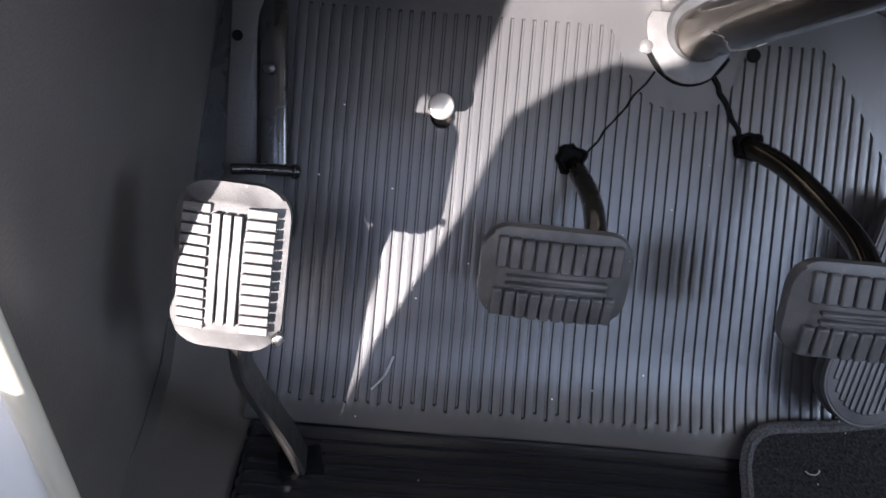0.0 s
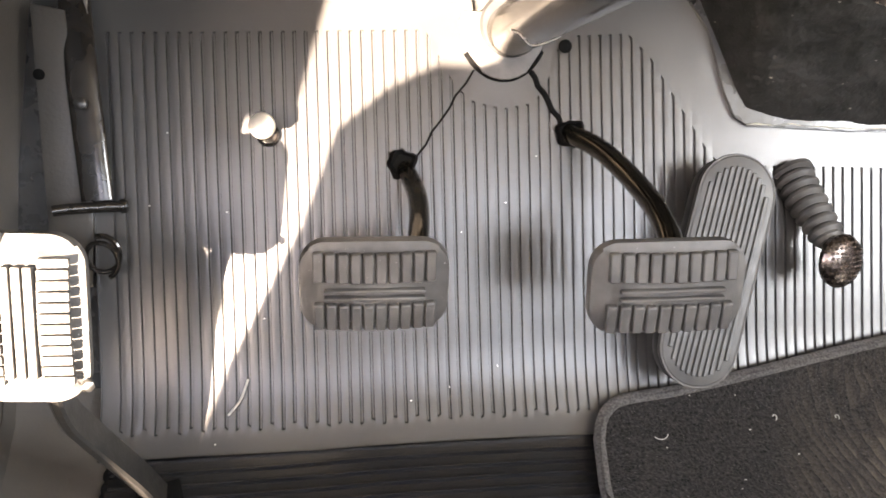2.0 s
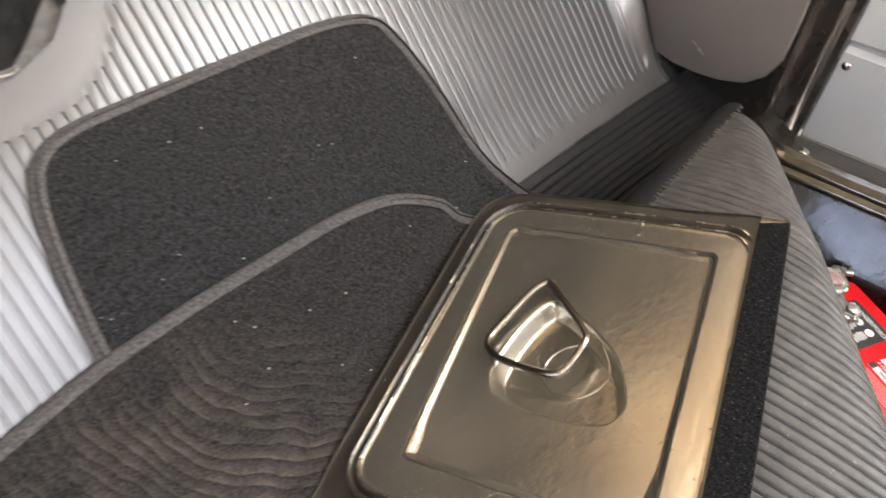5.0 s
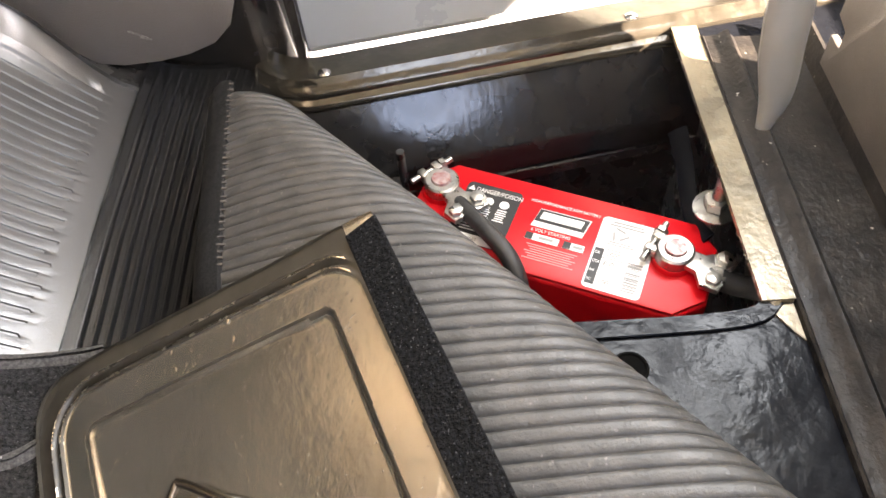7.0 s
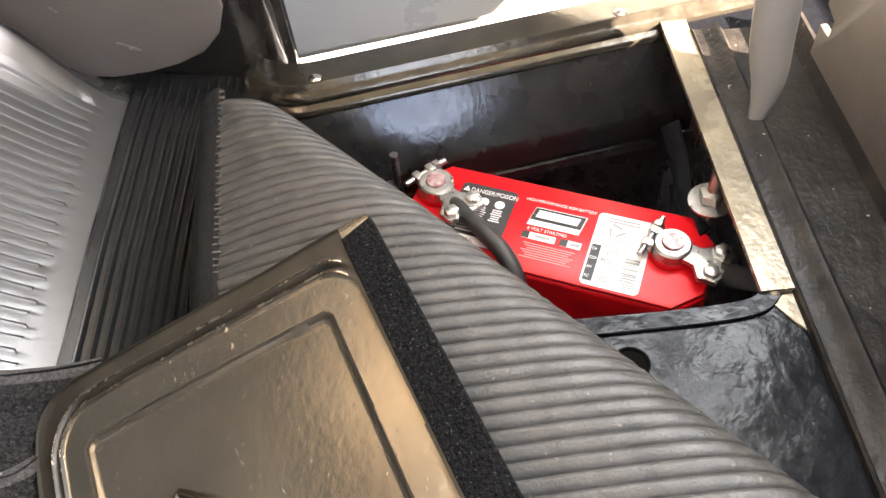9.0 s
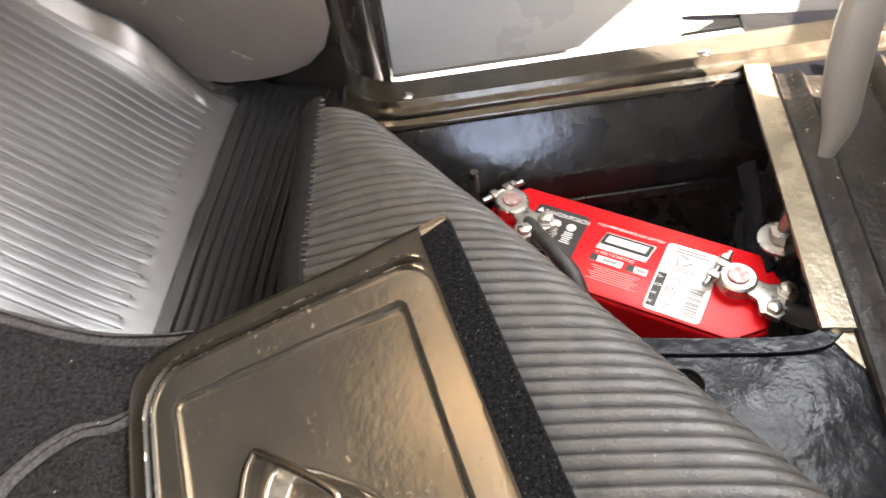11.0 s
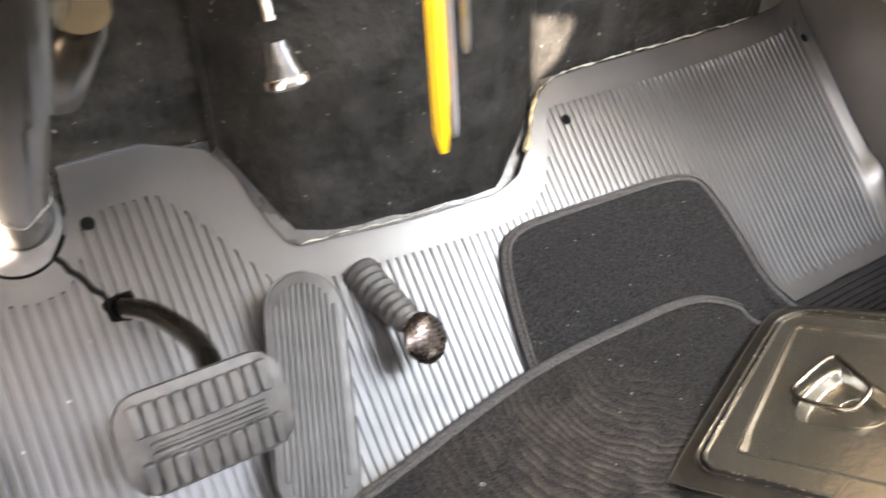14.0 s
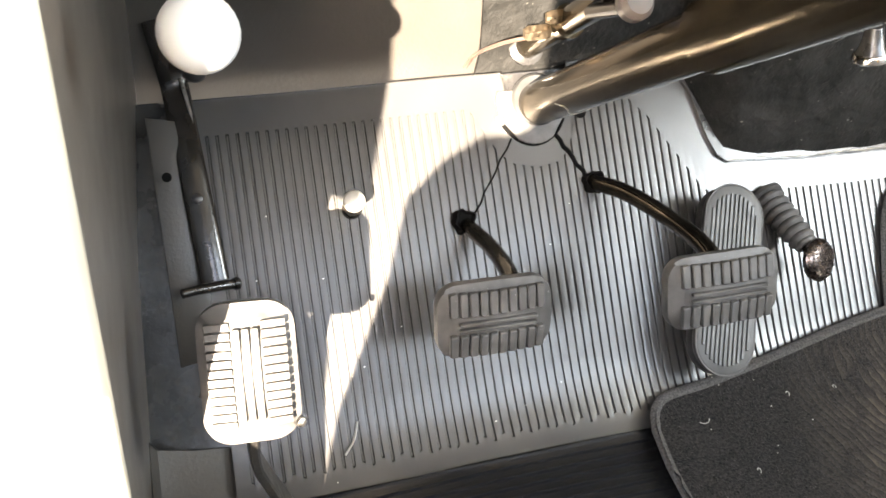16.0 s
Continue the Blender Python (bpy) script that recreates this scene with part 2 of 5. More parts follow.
LABEL_BLACK = material("label_black", (0.014, 0.014, 0.014), 0.45, second=(0.02, 0.02, 0.02), scale=60)
LABEL_GREY = material("label_ink_grey", (0.25, 0.25, 0.25), 0.5)
PINK = material("pink_copper_line", (0.12, 0.075, 0.06), 0.4, metal=0.3, second=(0.09, 0.058, 0.048), scale=60)
PALE_PINK = material("pale_pink_plastic", (0.09, 0.072, 0.066), 0.4, second=(0.07, 0.058, 0.054), scale=30)
DARK = material("dark_gap", (0.004, 0.004, 0.004), 0.9, spec=0.05)
CABLE = material("black_cable", (0.018, 0.018, 0.018), 0.5, second=(0.03, 0.03, 0.03), scale=90, bump=0.0003, bump_scale=500)
LINT = material("lint", (0.42, 0.41, 0.38), 0.9, second=(0.28, 0.27, 0.25), scale=200)
CONCRETE = material("pale_concrete", (0.5, 0.49, 0.47), 0.9, second=(0.42, 0.41, 0.39), scale=3, bump=0.004, bump_scale=40)


# ---- mesh helpers ----
def part(name, bm, mat, parent=None, label="", smooth=True):
    me = bpy.data.meshes.new(name)
    bmesh.ops.recalc_face_normals(bm, faces=bm.faces)
    if smooth:
        for f in bm.faces:
            f.smooth = True
        for e in bm.edges:
            if len(e.link_faces) == 2 and e.calc_face_angle(0) > 0.7:
                e.smooth = False
    bm.to_mesh(me)
    bm.free()
    me.materials.append(mat)
    ob = new(name, me)
    if parent is not None:
        ob.parent = parent
        ob.matrix_parent_inverse = parent.matrix_basis.inverted()
    if label:
        ob["label"] = label
    return ob


def thing(name, at, label, category, group=""):
    ob = new(name)
    ob.matrix_basis = Matrix.Translation(at)
    ob.empty_display_size = 0.02
    return tagged(ob, label, category, group)


def joined(*bms):
    out = bmesh.new()
    for b in bms:
        me = bpy.data.meshes.new("tmp")
        b.to_mesh(me)
        b.free()
        out.from_mesh(me)
        bpy.data.meshes.remove(me)
    return out


def moved(bm, m):
    bmesh.ops.transform(bm, matrix=m, verts=bm.verts)
    return bm


def basis(at, x, z):
    """A pose at a place with its x and z axes along the given ways."""
    z = Vector(z).normalized()
    x = Vector(x)
    x = (x - z * x.dot(z)).normalized()
    y = z.cross(x)
    return Matrix.Translation(at) @ Matrix((x, y, z)).transposed().to_4x4()


def box(size, at=(0, 0, 0), bevel=0.0, segs=2):
    bm = bmesh.new()
    bmesh.ops.create_cube(bm, size=1.0)
    bmesh.ops.scale(bm, vec=size, verts=bm.verts)
    if bevel:
        bmesh.ops.bevel(bm, geom=list(bm.edges), offset=bevel, segments=segs, profile=0.5, affect="EDGES")
    bmesh.ops.translate(bm, vec=at, verts=bm.verts)
    return bm


def prism(outline, depth, bevel=0.0, segs=2):
    """An outline in x and y, drawn out from z = 0 to z = depth; both rims may be bevelled."""
    bm = bmesh.new()
    low = bm.faces.new([bm.verts.new((x, y, 0)) for x, y in outline])
    got = bmesh.ops.extrude_face_region(bm, geom=[low])
    bmesh.ops.translate(bm, vec=(0, 0, depth), verts=[g for g in got["geom"] if isinstance(g, bmesh.types.BMVert)])
    if bevel:
        rims = [e for e in bm.edges if abs(e.verts[0].co.z - e.verts[1].co.z) < 1e-6]
        bmesh.ops.bevel(bm, geom=rims, offset=bevel, segments=segs, profile=0.5, affect="EDGES")
    return bm


def round_rect(w, h, r, n=6):
    pts = []
    for cx, cy, a0 in ((w / 2 - r, h / 2 - r, 0), (r - w / 2, h / 2 - r, 90), (r - w / 2, r - h / 2, 180), (w / 2 - r, r - h / 2, 270)):
        for k in range(n + 1):
            a = radians(a0 + 90 * k / n)
            pts.append((cx + r * math.cos(a), cy + r * math.sin(a)))
    return pts


def smooth_line(pts, n=8):
    """A smooth way through the given places."""
    p = [Vector(q) for q in pts]
    p = [2 * p[0] - p[1]] + p + [2 * p[-1] - p[-2]]
    out = []
    for a, b, c, d in zip(p, p[1:], p[2:], p[3:]):
        for k in range(n):
            t = k / n
            out.append(0.5 * (2 * b + (c - a) * t + (2 * a - 5 * b + 4 * c - d) * t * t + (3 * b - a - 3 * c + d) * t**3))
    out.append(p[-2])
    return out


def tube(pts, radius, segs=12, flat=1.0, up=None):
    """A round bar along the places; radius may be a list. flat: thickness against width."""
    pts = [Vector(p) for p in pts]
    bm = bmesh.new()
    rings = []
    side = None
    for k, p in enumerate(pts):
        way = (pts[min(k + 1, len(pts) - 1)] - pts[max(k - 1, 0)]).normalized()
        if side is None:
            side = Vector(up).cross(way) if up else way.orthogonal()
        elif up:
            side = Vector(up).cross(way)
        side = (side - way * side.dot(way)).normalized()
        over = way.cross(side)
        r = radius[k] if isinstance(radius, (list, tuple)) else radius
        rings.append([bm.verts.new(p + side * r * math.cos(6.28318 * j / segs) + over * r * flat * math.sin(6.28318 * j / segs)) for j in range(segs)])
    for a, b in zip(rings, rings[1:]):
        for j in range(segs):
            bm.faces.new((a[j], a[(j + 1) % segs], b[(j + 1) % segs], b[j]))
    bm.faces.new(rings[0][::-1])
    bm.faces.new(rings[-1])
    return bm


def flat_bar(pts, wide, thick, up):
    """A rolled flat bar with eased edges along the places; its broad faces look along up."""
    pts = [Vector(p) for p in pts]
    w, t, c = wide / 2, thick / 2, thick * 0.22
    section = [(w, t - c), (w - c, t), (c - w, t), (-w, t - c), (-w, c - t), (c - w, -t), (w - c, -t), (w, c - t)]
    bm = bmesh.new()
    rings = []
    for k, p in enumerate(pts):
        way = (pts[min(k + 1, len(pts) - 1)] - pts[max(k - 1, 0)]).normalized()
        side = Vector(up).cross(way).normalized()
        over = way.cross(side)
        rings.append([bm.verts.new(p + side * a + over * b) for a, b in section])
    for a, b in zip(rings, rings[1:]):
        for j in range(8):
            bm.faces.new((a[j], a[(j + 1) % 8], b[(j + 1) % 8], b[j]))
    bm.faces.new(rings[0][::-1])
    bm.faces.new(rings[-1])
    return bm


def lathe(profile, segs=28):
    """Turns a line of (radius, height) about z."""
    bm = bmesh.new()
    rings = [[bm.verts.new((max(r, 1e-5) * math.cos(6.28318 * j / segs), max(r, 1e-5) * math.sin(6.28318 * j / segs), h)) for j in range(segs)] for r, h in profile]
    for a, b in zip(rings, rings[1:]):
        for j in range(segs):
            bm.faces.new((a[j], a[(j + 1) % segs], b[(j + 1) % segs], b[j]))
    bm.faces.new(rings[0][::-1])
    bm.faces.new(rings[-1])
    return bm


def sheet(grid, thick=0.0):
    """A sheet over rows of places; with a thickness its rim is turned down and its underside closed."""
    rows, cols = len(grid), len(grid[0])
    bm = bmesh.new()
    v = [[bm.verts.new(p) for p in row] for row in grid]
    for i in range(rows - 1):
        for j in range(cols - 1):
            bm.faces.new((v[i][j], v[i][j + 1], v[i + 1][j + 1], v[i + 1][j]))
    if thick:
        bm.normal_update()
        rim = [v[0][j] for j in range(cols)] + [v[i][-1] for i in range(1, rows)] + [v[-1][j] for j in range(cols - 2, -1, -1)] + [v[i][0] for i in range(rows - 2, 0, -1)]
        low = [bm.verts.new(q.co - q.normal * thick) for q in rim]
        for k in range(len(rim)):
            n = (k + 1) % len(rim)
            bm.faces.new((rim[k], low[k], low[n], rim[n]))
    return bm


def holed(us, vs, holes, lift, thick):
    """A wall over the lines us and vs, without the cells whose middle lies in a hole (u0, u1, v0, v1); lift turns (u, v) to a place."""
    bm = bmesh.new()
    us = sorted(set(us) | {h[k] for h in holes for k in (0, 1)})
    vs = sorted(set(vs) | {h[k] for h in holes for k in (2, 3)})
    g = [[bm.verts.new(lift(u, v)) for v in vs] for u in us]
    for i in range(len(us) - 1):
        for j in range(len(vs) - 1):
            cu, cv = (us[i] + us[i + 1]) / 2, (vs[j] + vs[j + 1]) / 2
            if not any(a < cu < b and c < cv < d for a, b, c, d in holes):
                bm.faces.new((g[i][j], g[i + 1][j], g[i + 1][j + 1], g[i][j + 1]))
    bmesh.ops.delete(bm, geom=[q for q in bm.verts if not q.link_faces], context="VERTS")
    bmesh.ops.recalc_face_normals(bm, faces=bm.faces)
    bmesh.ops.solidify(bm, geom=list(bm.faces), thickness=thick)
    return bm


def along(table, x):
    """Between the rows (x, y) of a table."""
    return float(np.interp(x, [a for a, _ in table], [b for _, b in table]))


def structure(ob, label, category):
    return tagged(ob, label, category, kind="structure")


# ---- the ground, the cab's shell ----
SLOPE = 0.99


def toe(x, y):
    """Height of the floor and of the sloping toe board."""
    if y < -0.05:
        return 0.0
    return SLOPE * (y + 0.05) ** 2 / 0.2 if y < 0.05 else SLOPE * y


bm = bmesh.new()
bmesh.ops.create_grid(bm, x_segments=8, y_segments=8, size=200)
moved(bm, Matrix.Translation((0, 0, -0.62)))
structure(part("ground", bm, CONCRETE), "pale sunlit concrete ground outside the cab", "ground")

# floor pan with the battery opening
bm = holed([-0.37, 0.2, 1.20], [-1.05, -0.5, 0.02], [(0.835, 1.199, -0.455, -0.115)], lambda u, v: (u, v, -0.0065), 0.004)
structure(part("floor", bm, FLOOR_METAL, smooth=False), "black enamelled steel cab floor with a battery opening", "floor")

# toe board under the mat
grid = [[(x, y, toe(x, y) - 0.0075) for y in np.linspace(-0.03, 0.262, 40)] for x in (-0.37, 0.1, 0.5, 0.9, 1.125)]
structure(part("toe_board", sheet(grid, 0.003), BLACK_METAL), "black steel toe board under the rubber mat", "floor")


def fire_y(x):
    return along([(-0.3, 0.268), (0.26, 0.268), (0.30, 0.20), (0.36, 0.186), (0.52, 0.186), (0.575, 0.215), (0.62, 0.255), (0.68, 0.262), (1.13, 0.266)], x)


# firewall: steel on the driver's side, covered with a soft black blanket in the middle and on the passenger's side
grid = [[(x, 0.275, z) for z in np.linspace(0.2, 0.80, 6)] for x in np.linspace(-0.30, 1.13, 6)]
structure(part("wall_front", sheet(grid, 0.004), FIREWALL), "smooth dark painted firewall above the toe board", "wall")
grid = []
for x in np.linspace(0.036, 0.264, 30):
    grid.append([(x + 0.006 * noise.noise(Vector((1.0, 2.0, z * 22))), 0.269 + 0.004 * noise.noise(Vector((x * 14, 7.0, z * 14))), z) for z in np.linspace(0.25, 0.80, 50)])
tagged(part("column_insulation", sheet(grid, 0.004), BLANKET), "mottled black insulation on the firewall around the steering column", "insulation")
grid = []
for x in np.linspace(0.262, 1.0, 90):
    row = []
    base = fire_y(x)
    for k, z in enumerate(np.linspace(0.0, 0.62, 64)):
        zz = along([(0.26, 0.215), (0.30, 0.165), (0.52, 0.160), (0.575, 0.19), (0.62, 0.225), (1.0, 0.245)], x) + z
        lump = noise.fractal(Vector((x * 9, 3.1, zz * 9)), 1.0, 2.0, 4) * 0.006
        row.append((x, base - 0.006 + lump + 0.02 * max(0, min(1, (zz - 0.3) * 4)), zz))
    grid.append(row)
blanket = part("firewall_blanket", sheet(grid, 0.008), BLANKET)
tagged(blanket, "black mottled insulation blanket hung on the firewall", "insulation")

# cowl side and door pillar on the driver's side
plan = [(-0.308, 0.275), (-0.314, 0.16), (-0.312, 0.04), (-0.310, -0.04), (-0.309, -0.09), (-0.308, -0.110), (-0.308, -0.128), (-0.309, -0.142), (-0.312, -0.152), (-0.345, -0.162), (-0.40, -0.172), (-0.60, -0.18), (-0.60, 0.275)]
bm = prism(plan, 1.43)
moved(bm, Matrix(((1, 0, 0.10, -0.0135), (0, 1, 0, 0), (0, 0, 1, -0.03), (0, 0, 0, 1))))
structure(part("wall_left", bm, COWL), "brown-grey cowl side panel and door pillar", "wall")
# pale painted jamb face behind the seal
plan = [(-0.309, -0.1552), (-0.345, -0.1645), (-0.40, -0.1745), (-0.598, -0.1825), (-0.598, -0.1795), (-0.40, -0.1716), (-0.345, -0.1617), (-0.309, -0.1525)]
bm = prism(plan, 1.42)
moved(bm, Matrix(((1, 0, 0.10, -0.0135), (0, 1, 0, 0), (0, 0, 1, -0.03), (0, 0, 0, 1))))
structure(part("door_jamb", bm, PALE_PAINT, smooth=False), "pale painted jamb face of the open driver's door", "jamb")
seal = [(-0.3195 + 0.10 * z, -0.153, z) for z in np.linspace(-0.02, 1.2, 12)]
structure(part("trim", tube(seal, 0.007, 10), CREAM), "cream door seal along the pillar", "seal")
rows = [[(x, y, z) for x, z in ((-0.244, -0.0035), (-0.256, 0.001), (-0.285, 0.006), (-0.312, 0.016), (-0.318, 0.03))] for y in (-0.45, -0.2, -0.05, 0.0, 0.03)]
for k, row in enumerate(rows):
    rows[k] = [(x, y, z + max(0.0, toe(x, y) - 0.004)) for x, y, z in row]
structure(part("cowl_flange", sheet(rows, 0.002), FIREWALL), "dark painted flange between floor and cowl side", "trim")
# sill below the driver's door
prof = [(-0.30, -0.012), (-0.30, -0.002), (-0.315, 0.004), (-0.33, 0.002), (-0.345, -0.02), (-0.38, -0.03), (-0.385, -0.18), (-0.30, -0.18)]
bm = moved(prism(prof, 0.84, 0.0), Matrix(((1, 0, 0, 0), (0, 0, 1, -1.04), (0, 1, 0, 0), (0, 0, 0, 1))))
structure(part("door_sill", bm, CREAM), "cream painted sill under the driver's door", "sill")
# unseen board added on the driver's side; its front edge trims the sun patch
edge = [(-0.485, -0.10), (-0.494, 0.304), (-0.557, 0.454), (-0.572, 0.544), (-0.646, 0.616), (-0.728, 0.677), (-0.80, 0.712), (-0.848, 0.742), (-0.862, 0.80), (-0.85, 0.95), (-0.84, 1.40), (-1.05, 1.40), (-1.05, -0.10)]
bm = prism(edge, 0.012)
moved(bm, Matrix(((0, 0, 1, -0.385), (1, 0, 0, 0), (0, 1, 0, 0), (0, 0, 0, 1))))
structure(part("sun_mask_rear_left", bm, WALL_PAINT, smooth=False), "unseen painted side of the cab, added to keep light out", "wall")
# Added low board, outlined to stop sun left of the patch.
edge = [(-0.16, -0.10), (-0.489, -0.10), (-0.489, 0.235), (-0.466, 0.29), (-0.450, 0.345), (-0.43, 0.350), (-0.36, 0.360), (-0.28, 0.33), (-0.16, 0.24)]
bm = prism(edge, 0.03)
moved(bm, Matrix(((0, 0, 1, -0.415), (1, 0, 0, 0), (0, 1, 0, 0), (0, 0, 0, 1))))
structure(part("sun_mask_foot", bm, PALE_PAINT, smooth=False), "pale board added to block low sun beside the pillar", "wall")
# Added upper board out of view; its edge bounds the patch's left side.
edge = [(-0.487, 0.510), (-0.487, 1.40), (-0.17, 1.40), (-0.17, 0.44), (-0.362, 0.452), (-0.385, 0.474), (-0.44, 0.498)]
bm = prism(edge, 0.03)
moved(bm, Matrix(((0, 0, 1, -0.415), (1, 0, 0, 0), (0, 1, 0, 0), (0, 0, 0, 1))))
structure(part("sun_mask_upper", bm, WALL_PAINT, smooth=False), "unseen painted board added to trim the sun patch", "door edge")
# rear wall, roof, windscreen wall, right-hand side
# Made-up openings, shaped to throw sun patches on blanket, door and sill.
SUN_GAPS = {(0.80, 0.42): (0.80, 0.31), (0.99, 0.42): (0.99, 0.426), (0.035, 0.955): (0.030, 0.956), (0.105, 0.955): (0.114, 0.944), (0.105, 0.875): (0.088, 0.892), (0.035, 0.875): (0.043, 0.866)}


def rear_place(u, v):
    """A place on the rear wall; the small gaps added for sun patches have slanting sides."""
    a, b = SUN_GAPS.get((u, v), (u, v))
    return (a, -1.05, b)


bm = holed([-0.4, 1.36], [-0.1, 1.40], [(-0.36, -0.02, 1.06, 1.36), (0.035, 0.105, 0.875, 0.955), (0.14, 1.12, 0.985, 1.36), (0.735, 0.80, 0.22, 0.33), (0.80, 0.99, 0.22, 0.42)], rear_place, 0.02)
structure(part("wall_rear", bm, WALL_PAINT, smooth=False), "plain painted rear wall of the cab with its window and added sun gaps", "wall")
bm = holed([-0.4, 1.36], [-1.08, 0.20], [], lambda u, v: (u, v, 1.40), 0.03)
structure(part("ceiling", bm, TAN_LINING, smooth=False), "plain pale beige cab roof lining", "ceiling")
bm = holed([-0.4, 1.22], [0.80, 1.40], [(-0.22, 1.06, 0.86, 1.32)], lambda u, v: (u, 0.30 - 0.25 * (v - 0.8), v), 0.02)
structure(part("wall_windscreen", bm, WALL_PAINT, smooth=False), "plain painted windscreen surround", "wall")
prof = [(0.035, 0.50), (0.015, 0.52), (0.005, 0.60), (0.03, 0.76), (0.08, 0.815), (0.29, 0.83), (0.29, 0.815), (0.09, 0.80), (0.045, 0.75), (0.02, 0.60), (0.03, 0.525), (0.045, 0.512)]
bm = moved(prism(prof, 1.36), Matrix(((0, 0, 1, -0.26), (1, 0, 0, 0), (0, 1, 0, 0), (0, 0, 0, 1))))
structure(part("dashboard", bm, WALL_PAINT), "plain painted steel dashboard above the pedals", "dashboard")
# Unseen tan panel added as a reflector for the access cover.
rows = [[(x, y, z) for y, z in ((0.030, 0.500), (0.05, 0.503), (0.15, 0.480), (0.262, 0.455))] for x in (-0.26, 0.2, 0.7, 1.10)]
structure(part("tan_reflector", sheet(rows, 0.003), PALE_TAN), "plain tan reflector panel added under the dashboard", "dashboard")

# right-hand door: pressed grey panel with horizontal beads, black edge below
door = thing("door_1", (1.17, -0.5, 0.0), "closed cab door with grey pressed panel and black edge", "door")
door["kind"] = "structure"
TAPER = 0.18  # the cab widens towards the rear


def door_x(y):
    return TAPER * max(0.0, -0.13 - y)


grid = []
zs = [-0.03]
for z in (-0.03, 0.083, 0.20, 0.315):
    zs += [z + 0.004, z + 0.009, z + 0.108, z + 0.113]
zs = sorted(zs)
for z in zs:
    near = min(abs(z - b) for b in (-0.03, 0.083, 0.20, 0.315, 0.43, 0.545))
    grid.append([(1.150 + door_x(y) + (0.006 if near < 0.0045 else 0.0), y, z) for y in np.linspace(-0.128, -0.95, 5)])
part("panel", sheet(grid, 0.004), DOOR_PAINT, door, "pale grey pressed steel panel")
bm = holed([-0.115, -0.97], [0.42, 1.40], [(-0.93, -0.40, 0.70, 1.3)], lambda u, v: (1.165 + TAPER * (-0.13 - u), u, v), 0.02)
part("upper_frame", bm, DOOR_PAINT, door, smooth=False)
bm = tube([(1.146, -0.122, z) for z in np.linspace(-0.03, 0.43, 8)], 0.006, 8)
part("edge_bead", bm, BLACK_METAL, door)
for y, z in ((-0.136, 0.066), (-0.40, 0.066), (-0.62, 0.066), (-0.136, 0.30)):
    bm = moved(lathe([(0.0045, 0.0), (0.0045, 0.0012), (0.003, 0.0026), (0.0005, 0.003)], 14), basis((1.149 + door_x(y), y, z), (-TAPER, 1, 0), (-1, -TAPER, 0)))
    part("screw", bm, CHROME, door, "plated screw")

# pillar between the right-hand kick panel and the door
plan = [(1.125, 0.27), (1.105, -0.07), (1.098, -0.088), (1.098, -0.098), (1.104, -0.102), (1.114, -0.100), (1.118, -0.106), (1.118, -0.116), (1.124, -0.121), (1.136, -0.121), (1.141, -0.127), (1.165, -0.128), (1.22, -0.128), (1.22, 0.27)]
bm = moved(prism(plan, 0.52), Matrix.Translation((0, 0, -0.10)))
structure(part("wall_right", bm, ARM_METAL), "glossy black door pillar with pressed beads", "wall")
bm = holed([-0.115, 0.30], [0.40, 1.40], [], lambda u, v: (1.165, u, v), 0.02)
structure(part("wall_front_right", bm, ARM_METAL, smooth=False), "black painted windscreen pillar beside the door", "wall")
bm = holed([-0.98, -1.08], [-0.1, 1.40], [], lambda u, v: (1.34, u, v), 0.02)
structure(part("wall_rear_right", bm, WALL_PAINT, smooth=False), "unseen painted side of the cab, added to keep light out", "wall")

# right-hand kick panel
out = [(0.268, 0.262), (0.255, 0.249), (0.076, 0.068), (0.055, 0.034), (0.035, 0.024), (0.011, 0.020), (-0.02, 0.022), (-0.045, 0.027), (-0.068, 0.036), (-0.085, 0.052), (-0.094, 0.074), (-0.0945, 0.12), (-0.085, 0.30), (-0.083, 0.41), (0.262, 0.44)]
bm = moved(prism(out, 0.007, 0.002), Matrix(((0, 0, 1, 1.090), (1, 0, 0, 0), (0, 1, 0, 0), (0, 0, 0, 1))))
kick = tagged(part("kick_panel", bm, KICK), "brown-grey fibreboard kick panel beside the door", "panel")
SCUFF = material("pale_scuff", (0.30, 0.28, 0.25), 0.6, second=(0.18, 0.165, 0.15), scale=300)
for y, z, long, lean in ((-0.011, 0.050, 0.016, 0.5), (-0.016, 0.046, 0.009, 0.3), (0.052, 0.106, 0.012, -0.6), (0.030, 0.088, 0.007, 0.9), (-0.030, 0.120, 0.006, 0.2)):
    bm = moved(prism(round_rect(long, 0.0016, 0.0007, 3), 0.0003), basis((1.0898, y, z), (0, math.cos(lean), math.sin(lean)), (-1, 0, 0)))
    part("scuff", bm, SCUFF, kick, "pale scuff mark", smooth=False)

# sill and step plate under the right-hand door
prof = [(1.0130, -0.088), (1.0116, -0.086), (1.0116, -0.0805), (1.0118, -0.0785), (1.0130, -0.0640), (1.0136, -0.0605), (1.0160, -0.0565), (1.0470, -0.0120), (1.0490, -0.0098), (1.0494, -0.0070), (1.0516, -0.0050),
        (1.0550, -0.0030), (1.0552, -0.0005), (1.0562, 0.0020), (1.0600, 0.0042), (1.0622, 0.0075), (1.0645, 0.0105), (1.0662, 0.0108), (1.0680, 0.0092), (1.0690, 0.0078), (1.085, 0.0070), (1.10, 0.005), (1.105, -0.005), (1.15, -0.035), (1.16, -0.06)]
